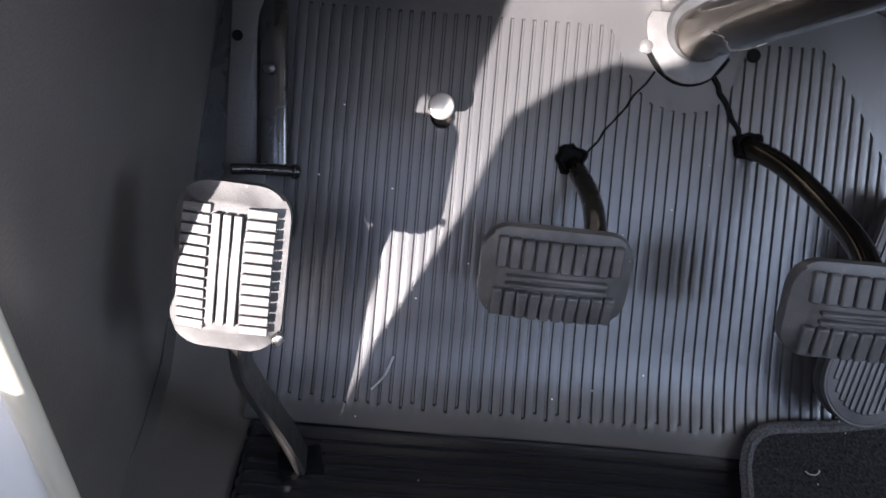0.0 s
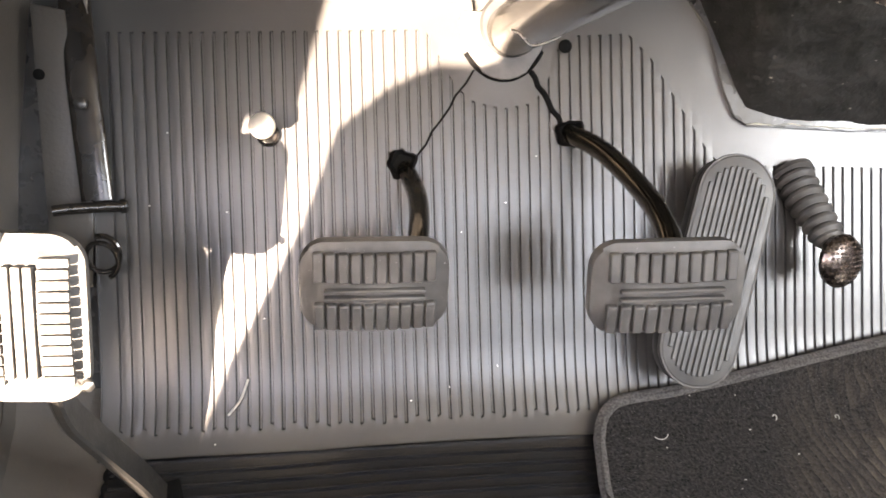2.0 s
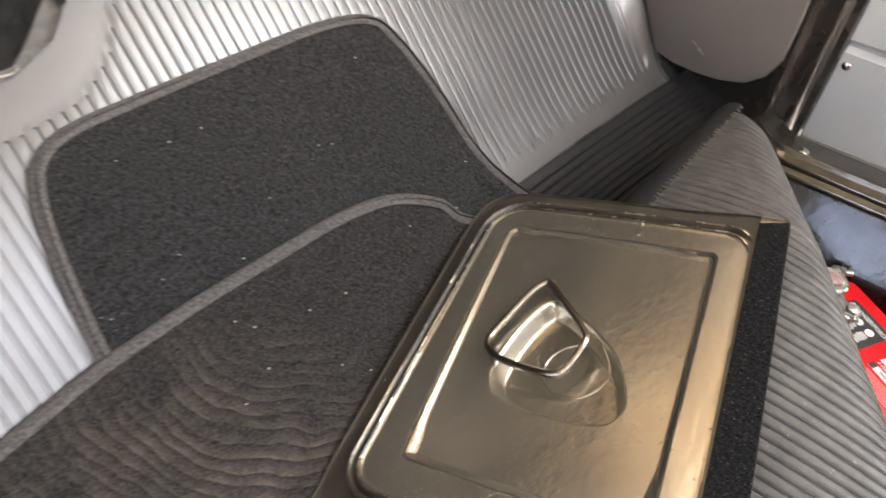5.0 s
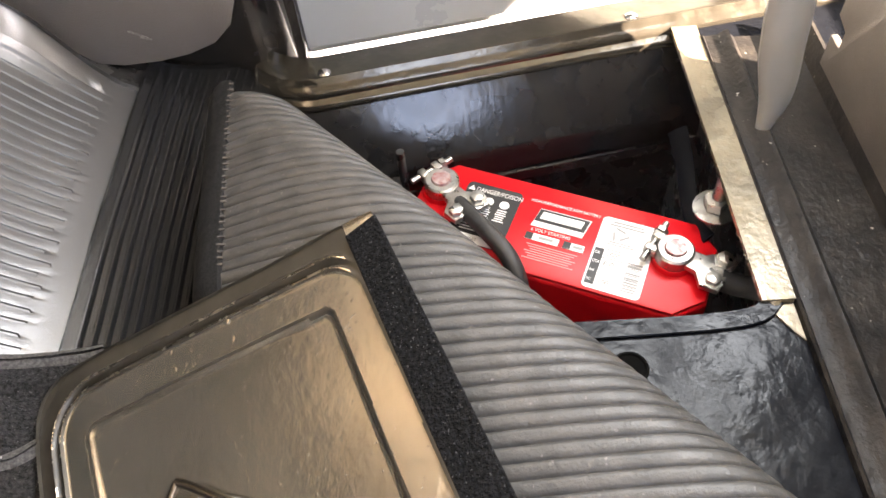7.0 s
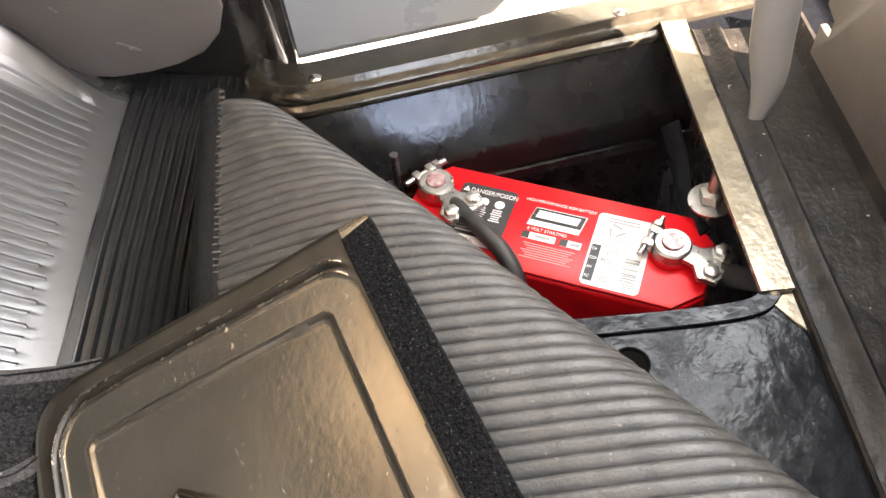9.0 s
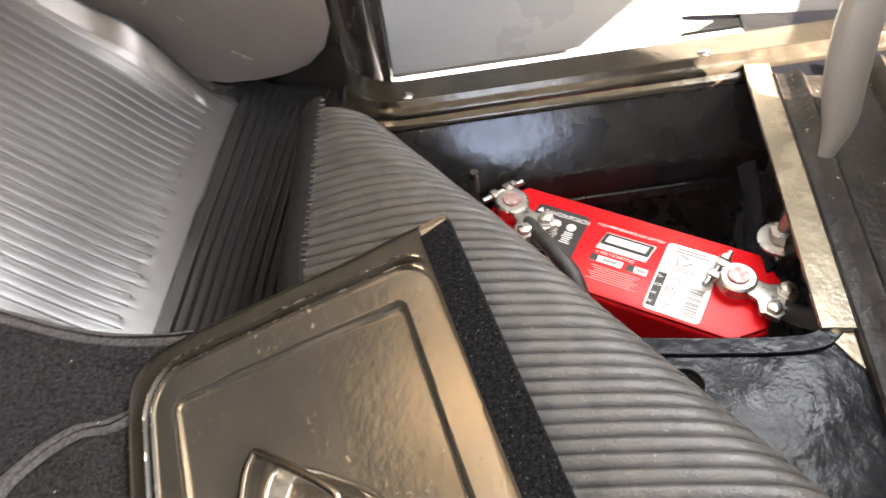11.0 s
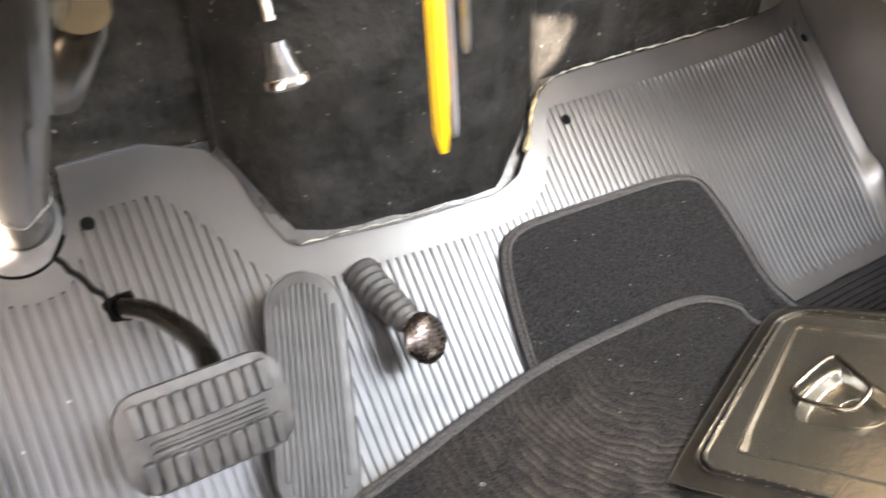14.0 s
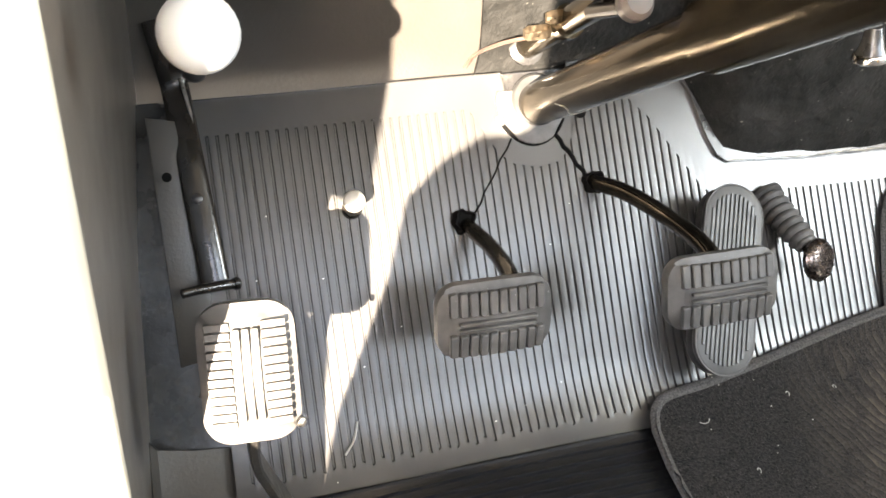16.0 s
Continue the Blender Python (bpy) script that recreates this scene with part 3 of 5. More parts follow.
# One pressing in two finishes: lit top, darker wall.
for name, some, finish, label in (("well_wall", prof[:9], WELL_BLACK, "glossy black steel wall of the battery well below the sill"), ("step_plate", prof[8:], SILL_LIT, "black pressed steel sill under the door, golden light in its colour")):
    rows = []
    for y in (-0.095, -0.108, -0.12, -0.132, -0.145, -0.2, -0.3, -0.4, -0.5, -0.98):
        rows.append([(x + TAPER * (-0.12 - y) + 0.03 * max(0.0, (y + 0.145) / 0.05) ** 2, y, z) for x, z in some])
    structure(part(name, sheet(rows, 0.002), finish), label, "sill")
for y in (-0.152, -0.411, -0.62):
    bm = moved(lathe([(0.0055, 0.0), (0.0055, 0.001), (0.0035, 0.0024), (0.0005, 0.003)], 14), Matrix.Translation((1.0740 + TAPER * (-0.12 - y), y, 0.0072)))
    tagged(part("sill_screw", bm, CHROME), "plated screw in the black sill", "screw", "sill screws")

# battery well
well = thing("battery_well", (0.94, -0.29, -0.28), "dark steel battery box under the cab floor", "battery box")
for size, at in (((0.24, 0.004, 0.26), (0.94, -0.118, -0.135)), ((0.30, 0.004, 0.262), (0.965, -0.475, -0.137)), ((0.004, 0.36, 0.25), (0.818, -0.29, -0.135)), ((0.004, 0.38, 0.24), (1.112, -0.295, -0.155))):
    part("side", box(size, at), BLACK_METAL, well, smooth=False)
part("bottom", box((0.30, 0.36, 0.004), (0.965, -0.295, -0.268)), BLACK_METAL, well, smooth=False)
bm = moved(prism([(0, 0), (0.012, 0), (0.012, -0.003), (0.003, -0.003), (0.003, -0.016), (0, -0.016)], 0.30), basis((1.074, -0.455, -0.102), (1, 0, 0), (-TAPER, 1, 0)))
part("rail", bm, BLACK_METAL, well, smooth=False)
bm = tube(smooth_line([(1.046, -0.443, -0.050), (1.012, -0.442, -0.053), (0.978, -0.439, -0.058), (0.950, -0.437, -0.056), (0.930, -0.442, -0.050)]), [0.0088 - 0.0001 * k for k in range(33)], 8, 0.22, up=(0, 0.7, 1))
part("strap", bm, FLOOR_METAL, well, "twisted black hold-down strap")

bm = moved(lathe([(0.0115, -0.001), (0.0115, 0.0008), (0.0096, 0.0016), (0.0090, 0.0004), (0.0003, 0.0002)], 26), Matrix.Translation((0.800, -0.354, -0.0024)))
tagged(part("floor_plug", bm, DARK), "round black rubber plug in the steel floor", "plug")

# rim of the opening: rear flange and edge bead
bm = moved(prism([(-0.003, -0.004), (-0.003, 0.000), (-0.001, 0.0016), (0.003, 0.0014), (0.011, 0.000), (0.0125, 0.0030), (0.0150, 0.0036), (0.0170, 0.0026), (0.018, -0.004)], 0.275, 0.0), basis((0.840, -0.446, -0.001), (0, -1, 0), (1, 0, 0)))
structure(part("opening_rim", bm, WORN_BEIGE), "worn beige painted flange behind the battery opening", "trim")
bm = moved(lathe([(0.0062, 0.0), (0.0056, 0.002), (0.0036, 0.0034), (0.0004, 0.004)], 14), Matrix.Translation((0.843, -0.452, -0.002)) @ Matrix.Diagonal((1.2, 0.8, 1, 1)))
structure(part("weld", bm, WORN_BEIGE), "lump of weld at the opening's corner", "weld")
bm = moved(prism([(0.8385, -0.446), (0.8385, -0.4632), (0.812, -0.4632), (0.818, -0.458)], 0.0014), Matrix.Translation((0, 0, -0.0024)))
structure(part("gusset", bm, WORN_BEIGE, smooth=False), "worn beige corner plate beside the battery opening", "trim")
bm = flat_bar(smooth_line([(0.843, -0.4525, -0.0012), (0.833, -0.441, -0.0012), (0.829, -0.42, -0.0012), (0.8275, -0.38, -0.0012), (0.8265, -0.30, -0.0012), (0.8265, -0.2, -0.0012)]), 0.0125, 0.0030, (0, 0, 1))
structure(part("opening_edge", bm, FLOOR_METAL), "folded black edge of the battery opening", "trim")

# seat base behind the floor
RISER = material("chipped_black_enamel", (0.013, 0.012, 0.012), 0.35, second=(0.028, 0.025, 0.022), scale=40, detail=8, bump=0.0015, bump_scale=120, spec=0.12,
                 speck=(0.30, 0.28, 0.25), speck_scale=150, speck_cut=0.72)
prof = [(-0.4635, -0.004), (-0.4640, 0.003), (-0.4655, 0.0045), (-0.467, 0.003), (-0.478, 0.004), (-0.482, 0.008), (-0.4855, 0.009), (-0.488, 0.004), (-0.492, 0.0005), (-0.515, 0.0002), (-0.538, 0.002), (-0.545, 0.02)]
rows = [[(x, y, z) for y, z in prof] for x in (-0.30, 0.2, 0.6, 1.10)]
structure(part("seat_riser", sheet(rows, 0.004), RISER), "chipped dark steel seat riser behind the floor", "riser")
out = [(-0.30, 0.004), (1.048, 0.004), (1.048, 0.038), (1.032, 0.038), (1.032, 0.052), (1.048, 0.056), (1.048, 0.165), (0.95, 0.17), (0.93, 0.365), (-0.30, 0.365)]
bm = moved(prism(out, 0.006, 0.001), Matrix(((1, 0, 0, 0), (0, 0, -1, -0.542), (0, 1, 0, 0), (0, 0, 0, 1))))
structure(part("seat_base", bm, KICK), "brown-grey board under the seat", "seat base")

# ---- rubber floor mat ----
MAT_TOP = [(-0.25, 0.257), (0.058, 0.258), (0.062, 0.232), (0.075, 0.222), (0.11, 0.222), (0.126, 0.232), (0.130, 0.262), (0.20, 0.264), (0.248, 0.252), (0.266, 0.232), (0.279, 0.195), (0.288, 0.180),
           (0.30, 0.174), (0.40, 0.170), (0.515, 0.169), (0.545, 0.177), (0.572, 0.196), (0.595, 0.220), (0.615, 0.235), (0.645, 0.244), (0.70, 0.247), (1.082, 0.257)]
RIB_TOP = [(-0.235, 0.233), (0.020, 0.234), (0.030, 0.220), (0.045, 0.200), (0.060, 0.191), (0.085, 0.187), (0.110, 0.190), (0.122, 0.200), (0.132, 0.222), (0.150, 0.231), (0.195, 0.232), (0.215, 0.217),
           (0.268, 0.156), (0.285, 0.150), (0.50, 0.146), (0.545, 0.150), (0.575, 0.165), (0.598, 0.19), (0.612, 0.214), (0.622, 0.222), (1.056, 0.231)]
PITCH, DEPTH = 0.0092, 0.0026


def mat_bulge(x, y):
    """The mat's ruck beside the kick panel, and its edge that curls up along the panel."""
    return 0.014 * math.exp(-((x - 1.066) / 0.02) ** 2 - ((y - 0.055) / 0.022) ** 2) + (0.014 * max(0.0, (x - 0.90) / 0.168) ** 2 + 0.012 * max(0.0, (x - 1.028) / 0.040) ** 2) * min(1.0, max(0.0, (y - 0.01) / 0.06))


mat_thing = thing("rubber_mat", (0.4, 0.0, 0.0), "dusty dark grey ribbed rubber mat over floor and toe board", "floor mat")
cols = [(-0.25, 0), (-0.243, 0)]
n_ribs = int((1.056 + 0.235) / PITCH)
for k in range(n_ribs + 1):
    x = -0.235 + k * PITCH
    cols += [(x - 0.0015, 0), (x - 0.0008, 1), (x + 0.0008, 1), (x + 0.0015, 0), (x + 0.0030, -0.16), (x + 0.0046, -0.22), (x + 0.0062, -0.16)]
cols = [c for c in cols if c[0] < 1.053] + [(1.059, 0), (1.062, 0), (1.065, 0), (1.068, 0)]
grid = []
for x, cut in cols:
    top, rib = along(MAT_TOP, x), along(RIB_TOP, x)
    low = -0.004 + 0.0025 * math.sin(x * 310) + 0.022 * (x > 0.6)
    ys = [(y, 0) for y in np.linspace(-0.024 + 0.0225 * (x > 0.6), low, 4)] + [(low + 0.0006, 1)] + [(y, 1) for y in np.linspace(low, rib, 24)[1:-1]] + [(rib - 0.0006, 1), (rib, 0)] + [(y, 0) for y in np.linspace(rib, top, 5)[1:]]
    row = []
    for y, inside in ys:
        wave = 0.0016 * noise.noise(Vector((x * 7, y * 7, 0.3)))
        d = DEPTH * (cut * along([(0.30, 1.0), (0.45, 0.7), (0.70, 0.65), (0.85, 0.42)], x) if cut > 0 else cut * along([(0.55, 0.22), (0.70, 0.24), (0.85, 0.20)], x)) if inside else 0.0
        row.append((x, y + d * 0.7, toe(x, y) + wave + mat_bulge(x, y) - d * 0.7))
    grid.append(row)
part("toe_section", sheet(grid, 0.0045), RUBBER, mat_thing)


def floor_grid(xs, y_front, y_back, pitch, first):
    ys = [y_front]
    y = first
    marks = []
    while y > y_back + 0.004:
        marks += [(y + 0.0021, 0), (y + 0.0014, 0.65), (y + 0.0005, 1), (y - 0.0005, 1), (y - 0.0014, 0.65), (y - 0.0021, 0)]
        y -= pitch
    rows = []
    for y, c in [(y_front, 0)] + marks + [(y_back, 0)]:
        row = []
        for k, x in enumerate(xs):
            inside = 0 < k < len(xs) - 1
            wobble = 0.0012 * noise.noise(Vector((x * 11, y * 3, 2.0)))
            row.append((x, y + 0.0016 * math.sin(x * 14 + 1), toe(x, y) + wobble + (0.0034 * c if inside else 0.0)))
        rows.append(row)
    return rows


xs = [-0.242, -0.236, -0.2355] + list(np.linspace(-0.22, 0.33, 34)) + [0.335, 0.34]
part("driver_floor_section", sheet(floor_grid(xs, -0.0245, -0.50, 0.0105, -0.034), 0.0045), SHADED_RUBBER, mat_thing)
xs = [0.80, 0.81, 0.8105] + list(np.linspace(0.82, 1.036, 16)) + [1.0365, 1.104]
part("passenger_floor_section", sheet(floor_grid(xs, -0.002, -0.108, 0.0079, -0.011), 0.0045), SHADED_RUBBER, mat_thing)


def on_toe(x, y, up=0.0):
    return Vector((x, y - 0.7 * up, toe(x, y) + 0.7 * up))


TOE_UP = (0, -0.707, 0.707)
# torn pale edges of the blanket's felt along the mat's top
FELT = material("pale_felt", (0.42, 0.39, 0.33), 0.9, second=(0.20, 0.185, 0.16), scale=120, bump=0.001, bump_scale=500)
FOAM = material("yellow_foam", (0.46, 0.38, 0.22), 0.9, second=(0.20, 0.16, 0.09), scale=140, bump=0.002, bump_scale=300)
for lo, hi, r, mat, label in ((0.300, 0.520, 0.0006, FELT, "pale torn felt edge"), (0.625, 0.985, 0.0011, FELT, "pale torn felt edge"), (0.566, 0.622, 0.0032, FOAM, "torn yellow foam edge")):
    pts, rad = [], []
    for x in np.linspace(lo, hi, 90):
        w = noise.noise(Vector((x * 60, 1.0, 0.5)))
        pts.append(on_toe(x, along(MAT_TOP, x) + 0.002 + 0.0012 * w, 0.003 + 0.001 * w))
        rad.append(r * max(0.15, 0.75 + 1.3 * noise.noise(Vector((x * 95, 4.0, 2.5)))))
    part("torn_edge", tube(pts, rad, 6), mat, blanket, label)
for x, y in ((0.139, 0.224), (0.635, 0.209), (1.055, 0.2135)):
    bm = moved(lathe([(0.0058, 0.0), (0.0058, 0.0008), (0.003, 0.0004)], 16), basis(on_toe(x, y, 0.0016) + Vector((0, 0, mat_bulge(x, y))), (1, 0, 0.27 * (x > 1)), TOE_UP))
    part("fixing_hole", bm, DARK, mat_thing, "dark fixing hole through the rubber")
bm = moved(lathe([(0.0062, 0.0), (0.0062, 0.002), (0.0045, 0.0035), (0.0005, 0.004)], 16), basis(on_toe(0.051, 0.224, 0.001), (1, 0, 0), TOE_UP))
part("screw_head", bm, PAD, mat_thing, "grey screw head")
for a, b in (((0.060, 0.210), (0.003, 0.152)), ((0.108, 0.210), (0.139, 0.172))):
    way = Vector((b[0] - a[0], b[1] - a[1], 0))
    pts = []
    for k in range(9):
        x, y = a[0] + way.x * k / 8, a[1] + way.y * k / 8
        pts.append(on_toe(x + 0.0012 * math.sin(k * 2.3), y, 0.0008))
    part("slit", tube(pts, 0.0014 if a[0] < 0.1 else 0.0024, 6, 0.5), DARK, mat_thing, "dark cut in the rubber")

# the plane of the access cover that presses on carpets and mat
LO, LA, LT = Vector((0.780, -0.018, 0.029)), Vector((0.512, -0.107, 0.0115)), Vector((0.829, -0.213, 0.1185))
LU = (LA - LO).normalized()
LV = LT - LO
LV = (LV - LU * LV.dot(LU)).normalized()
LN = LU.cross(LV)
if LN.z < 0:
    LN = -LN


def pressed(x, y, z, under, least):
    """Height of what lies below where the cover's weight presses it flat."""
    rel = Vector((x, y, LO.z - (LN.x * (x - LO.x) + LN.y * (y - LO.y)) / LN.z)) - LO
    u, v = rel.dot(LU), rel.dot(LV)
    out = math.hypot(max(-0.02 - u, 0.0, u - 0.30), max(-0.03 - v, 0.0, v - 0.24))
    return min(z, max(LO.z + rel.z - under, toe(x, y) + least) + out * 0.9)


# bound edge and peeled-back rear part of the mat
def ridge_y(x):
    return -0.104 + (x - 0.995) * 0.87


BACK = [(-0.010, 0.972), (-0.020, 0.876), (-0.026, 0.719), (-0.027, 0.517), (-0.020, 0.315), (-0.006, 0.157), (0.02, 0.09)]


def bound_edge(x):
    """The peeled mat's bound front edge."""
    z = 0.069 - 0.04 * (0.997 - x) if x > 0.84 else 0.0627 - 0.27 * (0.84 - x)
    return Vector((x, -0.101 - 0.08 * (0.997 - x), max(z, 0.010)))


def fold_line(x):
    """The peeled mat's section at x: from its bound edge over the ridge and under."""
    a = bound_edge(x)
    yr = min(ridge_y(x), a.y - 0.004)
    top = 0.089 * min(1.0, 0.80 + 0.20 * (0.995 - x) / 0.12)
    pts = [a] + [Vector((x, a.y + (yr - a.y) * f, a.z + (top - a.z) * math.sin(1.5708 * f))) for f in (0.15, 0.3, 0.45, 0.6, 0.75, 0.88, 1.0)]
    pts += [Vector((x, yr + q / 0.754, top * h)) for q, h in BACK]
    return smooth_line(pts, 5)


flap = thing("peeled_mat", (0.82, -0.25, 0.0), "ribbed grey rubber mat peeled back in a roll beside the battery", "floor mat")
cols = []
x = 0.600
while x < 0.992:
    cols += [(x - 0.0031, 0.0), (x - 0.0024, 0.0010), (x - 0.0010, 0.0013), (x + 0.0010, 0.0013), (x + 0.0024, 0.0010), (x + 0.0031, 0.0), (x + 0.0039, -0.0013)]
    x += 0.0077
grid = []
for x, lift in cols:
    ps = fold_line(x)
    dist = [0.0]
    for a, b in zip(ps, ps[1:]):
        dist.append(dist[-1] + (b - a).length)
    row = []
    for k in range(48):
        s = dist[-1] * k / 47
        j = min(max(int(np.searchsorted(dist, s)) - 1, 0), len(ps) - 2)
        f = (s - dist[j]) / max(dist[j + 1] - dist[j], 1e-6)
        p = ps[j].lerp(ps[j + 1], f)
        way = (ps[j + 1] - ps[j]).normalized()
        up = Vector((1, 0, 0)).cross(way)
        sway = 0.003 * noise.noise(Vector((p.x * 6, s * 8, 1.7))) + 0.0004 * noise.noise(Vector((p.x * 90, s * 18, 4.7)))
        p = p - up * (lift * 0.62 + sway)
        row.append((p.x, p.y, pressed(p.x, p.y, p.z, 0.0095, -1.0)))
    grid.append(row)
part("ribbed_sheet", sheet(grid, 0.0), BACK_RUBBER, flap)
# woven binding along the front edge
grid = []
for x in np.linspace(0.80, 1.001, 40):
    a = bound_edge(x)
    grid.append([(x, a.y + d, pressed(x, a.y + d, a.z + h + 0.0006 * math.sin(x * 700), 0.0085, -1.0)) for d, h in ((0.004, -0.050), (0.010, -0.030), (0.0165, -0.016), (0.0172, -0.012), (0.010, -0.002), (0.002, 0.0028), (-0.002, 0.0032), (-0.004, 0.001))])
part("binding", sheet(grid, 0.001), WEBBING, flap, "black woven binding with pale stitches")
bms = []
rng = random.Random(8)
for x in np.linspace(0.845, 0.996, 30):
    a = bound_edge(x)
    bms.append(box((0.0012, rng.uniform(0.003, 0.005), 0.0012), (x + rng.uniform(-0.001, 0.001), a.y - 0.003, a.z + 0.0032)))
part("stitching", joined(*bms), material("tan_thread", (0.10, 0.085, 0.07), 0.8, second=(0.03, 0.028, 0.026), scale=300), flap, "row of tan stitches")

# ---- carpets ----
def carpet(name, table, y_back, up, mat, label, lo, hi):
    c = thing(name, ((lo + hi) / 2, 0.0, 0.0), label, "carpet mat")

    def edge(x):
        reach = min(1.0, max(0.0, (x - lo) / 0.05), max(0.0, (hi - x) / 0.05))
        return sum(along(table, x + d * reach) for d in (-0.016, -0.008, 0.0, 0.008, 0.016)) / 5

    xs = sorted(set(list(np.linspace(lo, hi, 120)) + [a for a, _ in table]))
    grid = []
    for x in xs:
        top = edge(x)
        row = []
        for k in range(60):
            low = max(y_back, ridge_y(x) + 0.03) if x > 0.56 else y_back
            y = low + (top - low) * k / 59
            w = 0.0022 * noise.noise(Vector((x * 14, y * 14, up * 90))) + 0.0006 * noise.noise(Vector((x * 160, y * 160, 5)))
            row.append((x, y, pressed(x, y, toe(x, y) + up + w, 0.020 - up * 0.7, up * 0.35)))
        grid.append(row)
    part("carpet_body", sheet(grid, 0.005), mat, c)
    line = [Vector((table[0][0], y, toe(0, y) + up)) for y in np.linspace(y_back, table[0][1], 12)[:-1]] if table[0][1] < 0 else []
    rim = [(x, edge(x)) for x in np.linspace(lo, hi, 150)]
    line += [Vector((x, y, pressed(x, y, toe(x, y) + up + 0.0005, 0.019 - up * 0.7, up * 0.35))) for x, y in rim]
    part("binding", tube(line, 0.0050, 8, 0.5, up=(0, -0.3, 1)), BINDING, c, "grey woven edge binding")
    return c


carpet("carpet_mat", [(0.470, 0.030), (0.474, 0.060), (0.480, 0.090), (0.488, 0.116), (0.496, 0.127), (0.507, 0.133), (0.525, 0.136), (0.60, 0.136), (0.72, 0.135), (0.76, 0.131), (0.780, 0.124), (0.792, 0.112), (0.795, 0.095), (0.797, 0.07), (0.803, 0.04), (0.813, 0.008), (0.826, -0.03)],
       -0.30, 0.0075, CARPET, "charcoal carpet mat with grey bound edge lying up the toe board", 0.470, 0.826)
carpet("worn_carpet_mat", [(0.1475, -0.075), (0.150, -0.045), (0.154, -0.025), (0.162, -0.011), (0.175, -0.004), (0.20, -0.002), (0.225, 0.000), (0.306, 0.012), (0.389, 0.025), (0.46, 0.034), (0.53, 0.037), (0.65, 0.037), (0.69, 0.034), (0.72, 0.026), (0.745, 0.010), (0.765, -0.010), (0.79, -0.04)],
       -0.47, 0.0145, CARPET_WORN, "worn dark carpet mat with brown scuffed pile on the floor", 0.1475, 0.79)

# ---- pedals ----
def pedal_pad(name, m, w, h, parent, ribs=10, thick=0.018, upright=False):
    """A rubber pad, moulded with two rows of ribs and two bars between."""
    bms = [moved(prism(round_rect(w, h, min(w, h) * 0.30, 7), thick, 0.006, 4), Matrix.Translation((0, 0, -thick)))]
    top = max(bms[0].faces, key=lambda f: f.calc_area() + 10 * f.calc_center_median().z)
    middle = bmesh.ops.poke(bms[0], faces=[top])["verts"][0]
    bmesh.ops.subdivide_edges(bms[0], edges=list(middle.link_edges), cuts=3, use_grid_fill=True)
    for v in bms[0].verts:
        v.co.z -= 2.2 * v.co.x**2 + 2.2 * v.co.y**2
        if v.co.z < -0.008:
            v.co.x, v.co.y = v.co.x * (1.0 + 0.0035 / w * 2), v.co.y * (1.0 + 0.0035 / h * 2)
        else:
            v.co.x, v.co.y = v.co.x * (1.0 - 0.004 / w * 2), v.co.y * (1.0 - 0.003 / h * 2)
    def crown(x, y):
        return -2.2 * (x * x + y * y)
    if upright:
        for x in (-0.006, 0.0, 0.006):
            bms.append(box((0.0046, h * 0.70, 0.0040), (x, 0, 0.0), 0.0004, 1))
        for k in range(ribs):
            y = (k - (ribs - 1) / 2) * h * 0.74 / (ribs - 1)
            for s in (-1, 1):
                x = s * w * 0.315
                bms.append(moved(box((w * 0.285, h * 0.0560, 0.0032), (0, 0, 0), 0.0004, 1), Matrix.Translation((x, y, crown(x, y) + 0.0003)) @ Matrix.Rotation(s * 0.10, 4, "Y")))
    else:
        for y in (-0.0032, 0.0022):
            bms.append(box((w * 0.72, 0.0028, 0.005), (0, y, 0.0008), 0.0008, 1))
        for k in range(ribs):
            x = (k - (ribs - 1) / 2) * w * 0.80 / (ribs - 1)
            for s in (-1, 1):
                y = s * h * 0.31
                bms.append(moved(box((0.0066, h * 0.35, 0.0056), (0, 0, 0), 0.0010, 1), Matrix.Translation((x, y, crown(x, y) + 0.0004)) @ Matrix.Rotation(-s * 0.12, 4, "X")))
    pad = part(name, moved(bms[0], m), PAD, parent)
    for bm in bms[1:]:
        part("rib", moved(bm, m), PAD, pad)
    return pad


clutch = thing("clutch_pedal", (0.0, 0.16, 0.145), "grey ribbed rubber pedal on a black curved arm", "pedal", "floor pedals")
pedal_pad("pad", basis((-0.031, -0.026, 0.206), (1, 0, -0.02), (0, -0.93, 0.36)), 0.088, 0.056, clutch)
part("arm", tube(smooth_line([(-0.003, 0.175, 0.145), (0.001, 0.148, 0.152), (0.006, 0.10, 0.168), (0.003, 0.05, 0.187), (-0.004, 0.015, 0.198), (-0.018, -0.012, 0.203)]), 0.0078, 16), PEDAL_ARM, clutch, "black steel arm")
part("plate", moved(box((0.05, 0.036, 0.004), (0, 0, -0.021), 0.001), basis((-0.031, -0.026, 0.206), (1, 0, -0.02), (0, -0.93, 0.36))), ARM_METAL, clutch)
def torn_ring(r, at, seed):
    """A torn rubber ring with ragged lips."""
    ring = lathe([(r, 0.0), (r * 0.98, 0.0035), (r * 0.8, 0.0065), (r * 0.62, 0.003)], 22)
    for q in ring.verts:
        q.co *= 1.0 + 0.34 * noise.noise(Vector((q.co.x * 150, q.co.y * 150, seed)))
        q.co.z += 0.003 * max(0.0, noise.noise(Vector((q.co.x * 210, q.co.y * 210, seed + 5.0))))
    return moved(ring, basis(at, (1, 0.2, 0), TOE_UP))


bm = torn_ring(0.0125, on_toe(-0.002, 0.155, 0.001), 2.0)
part("grommet", bm, DARK, clutch, "torn black grommet at the mat")

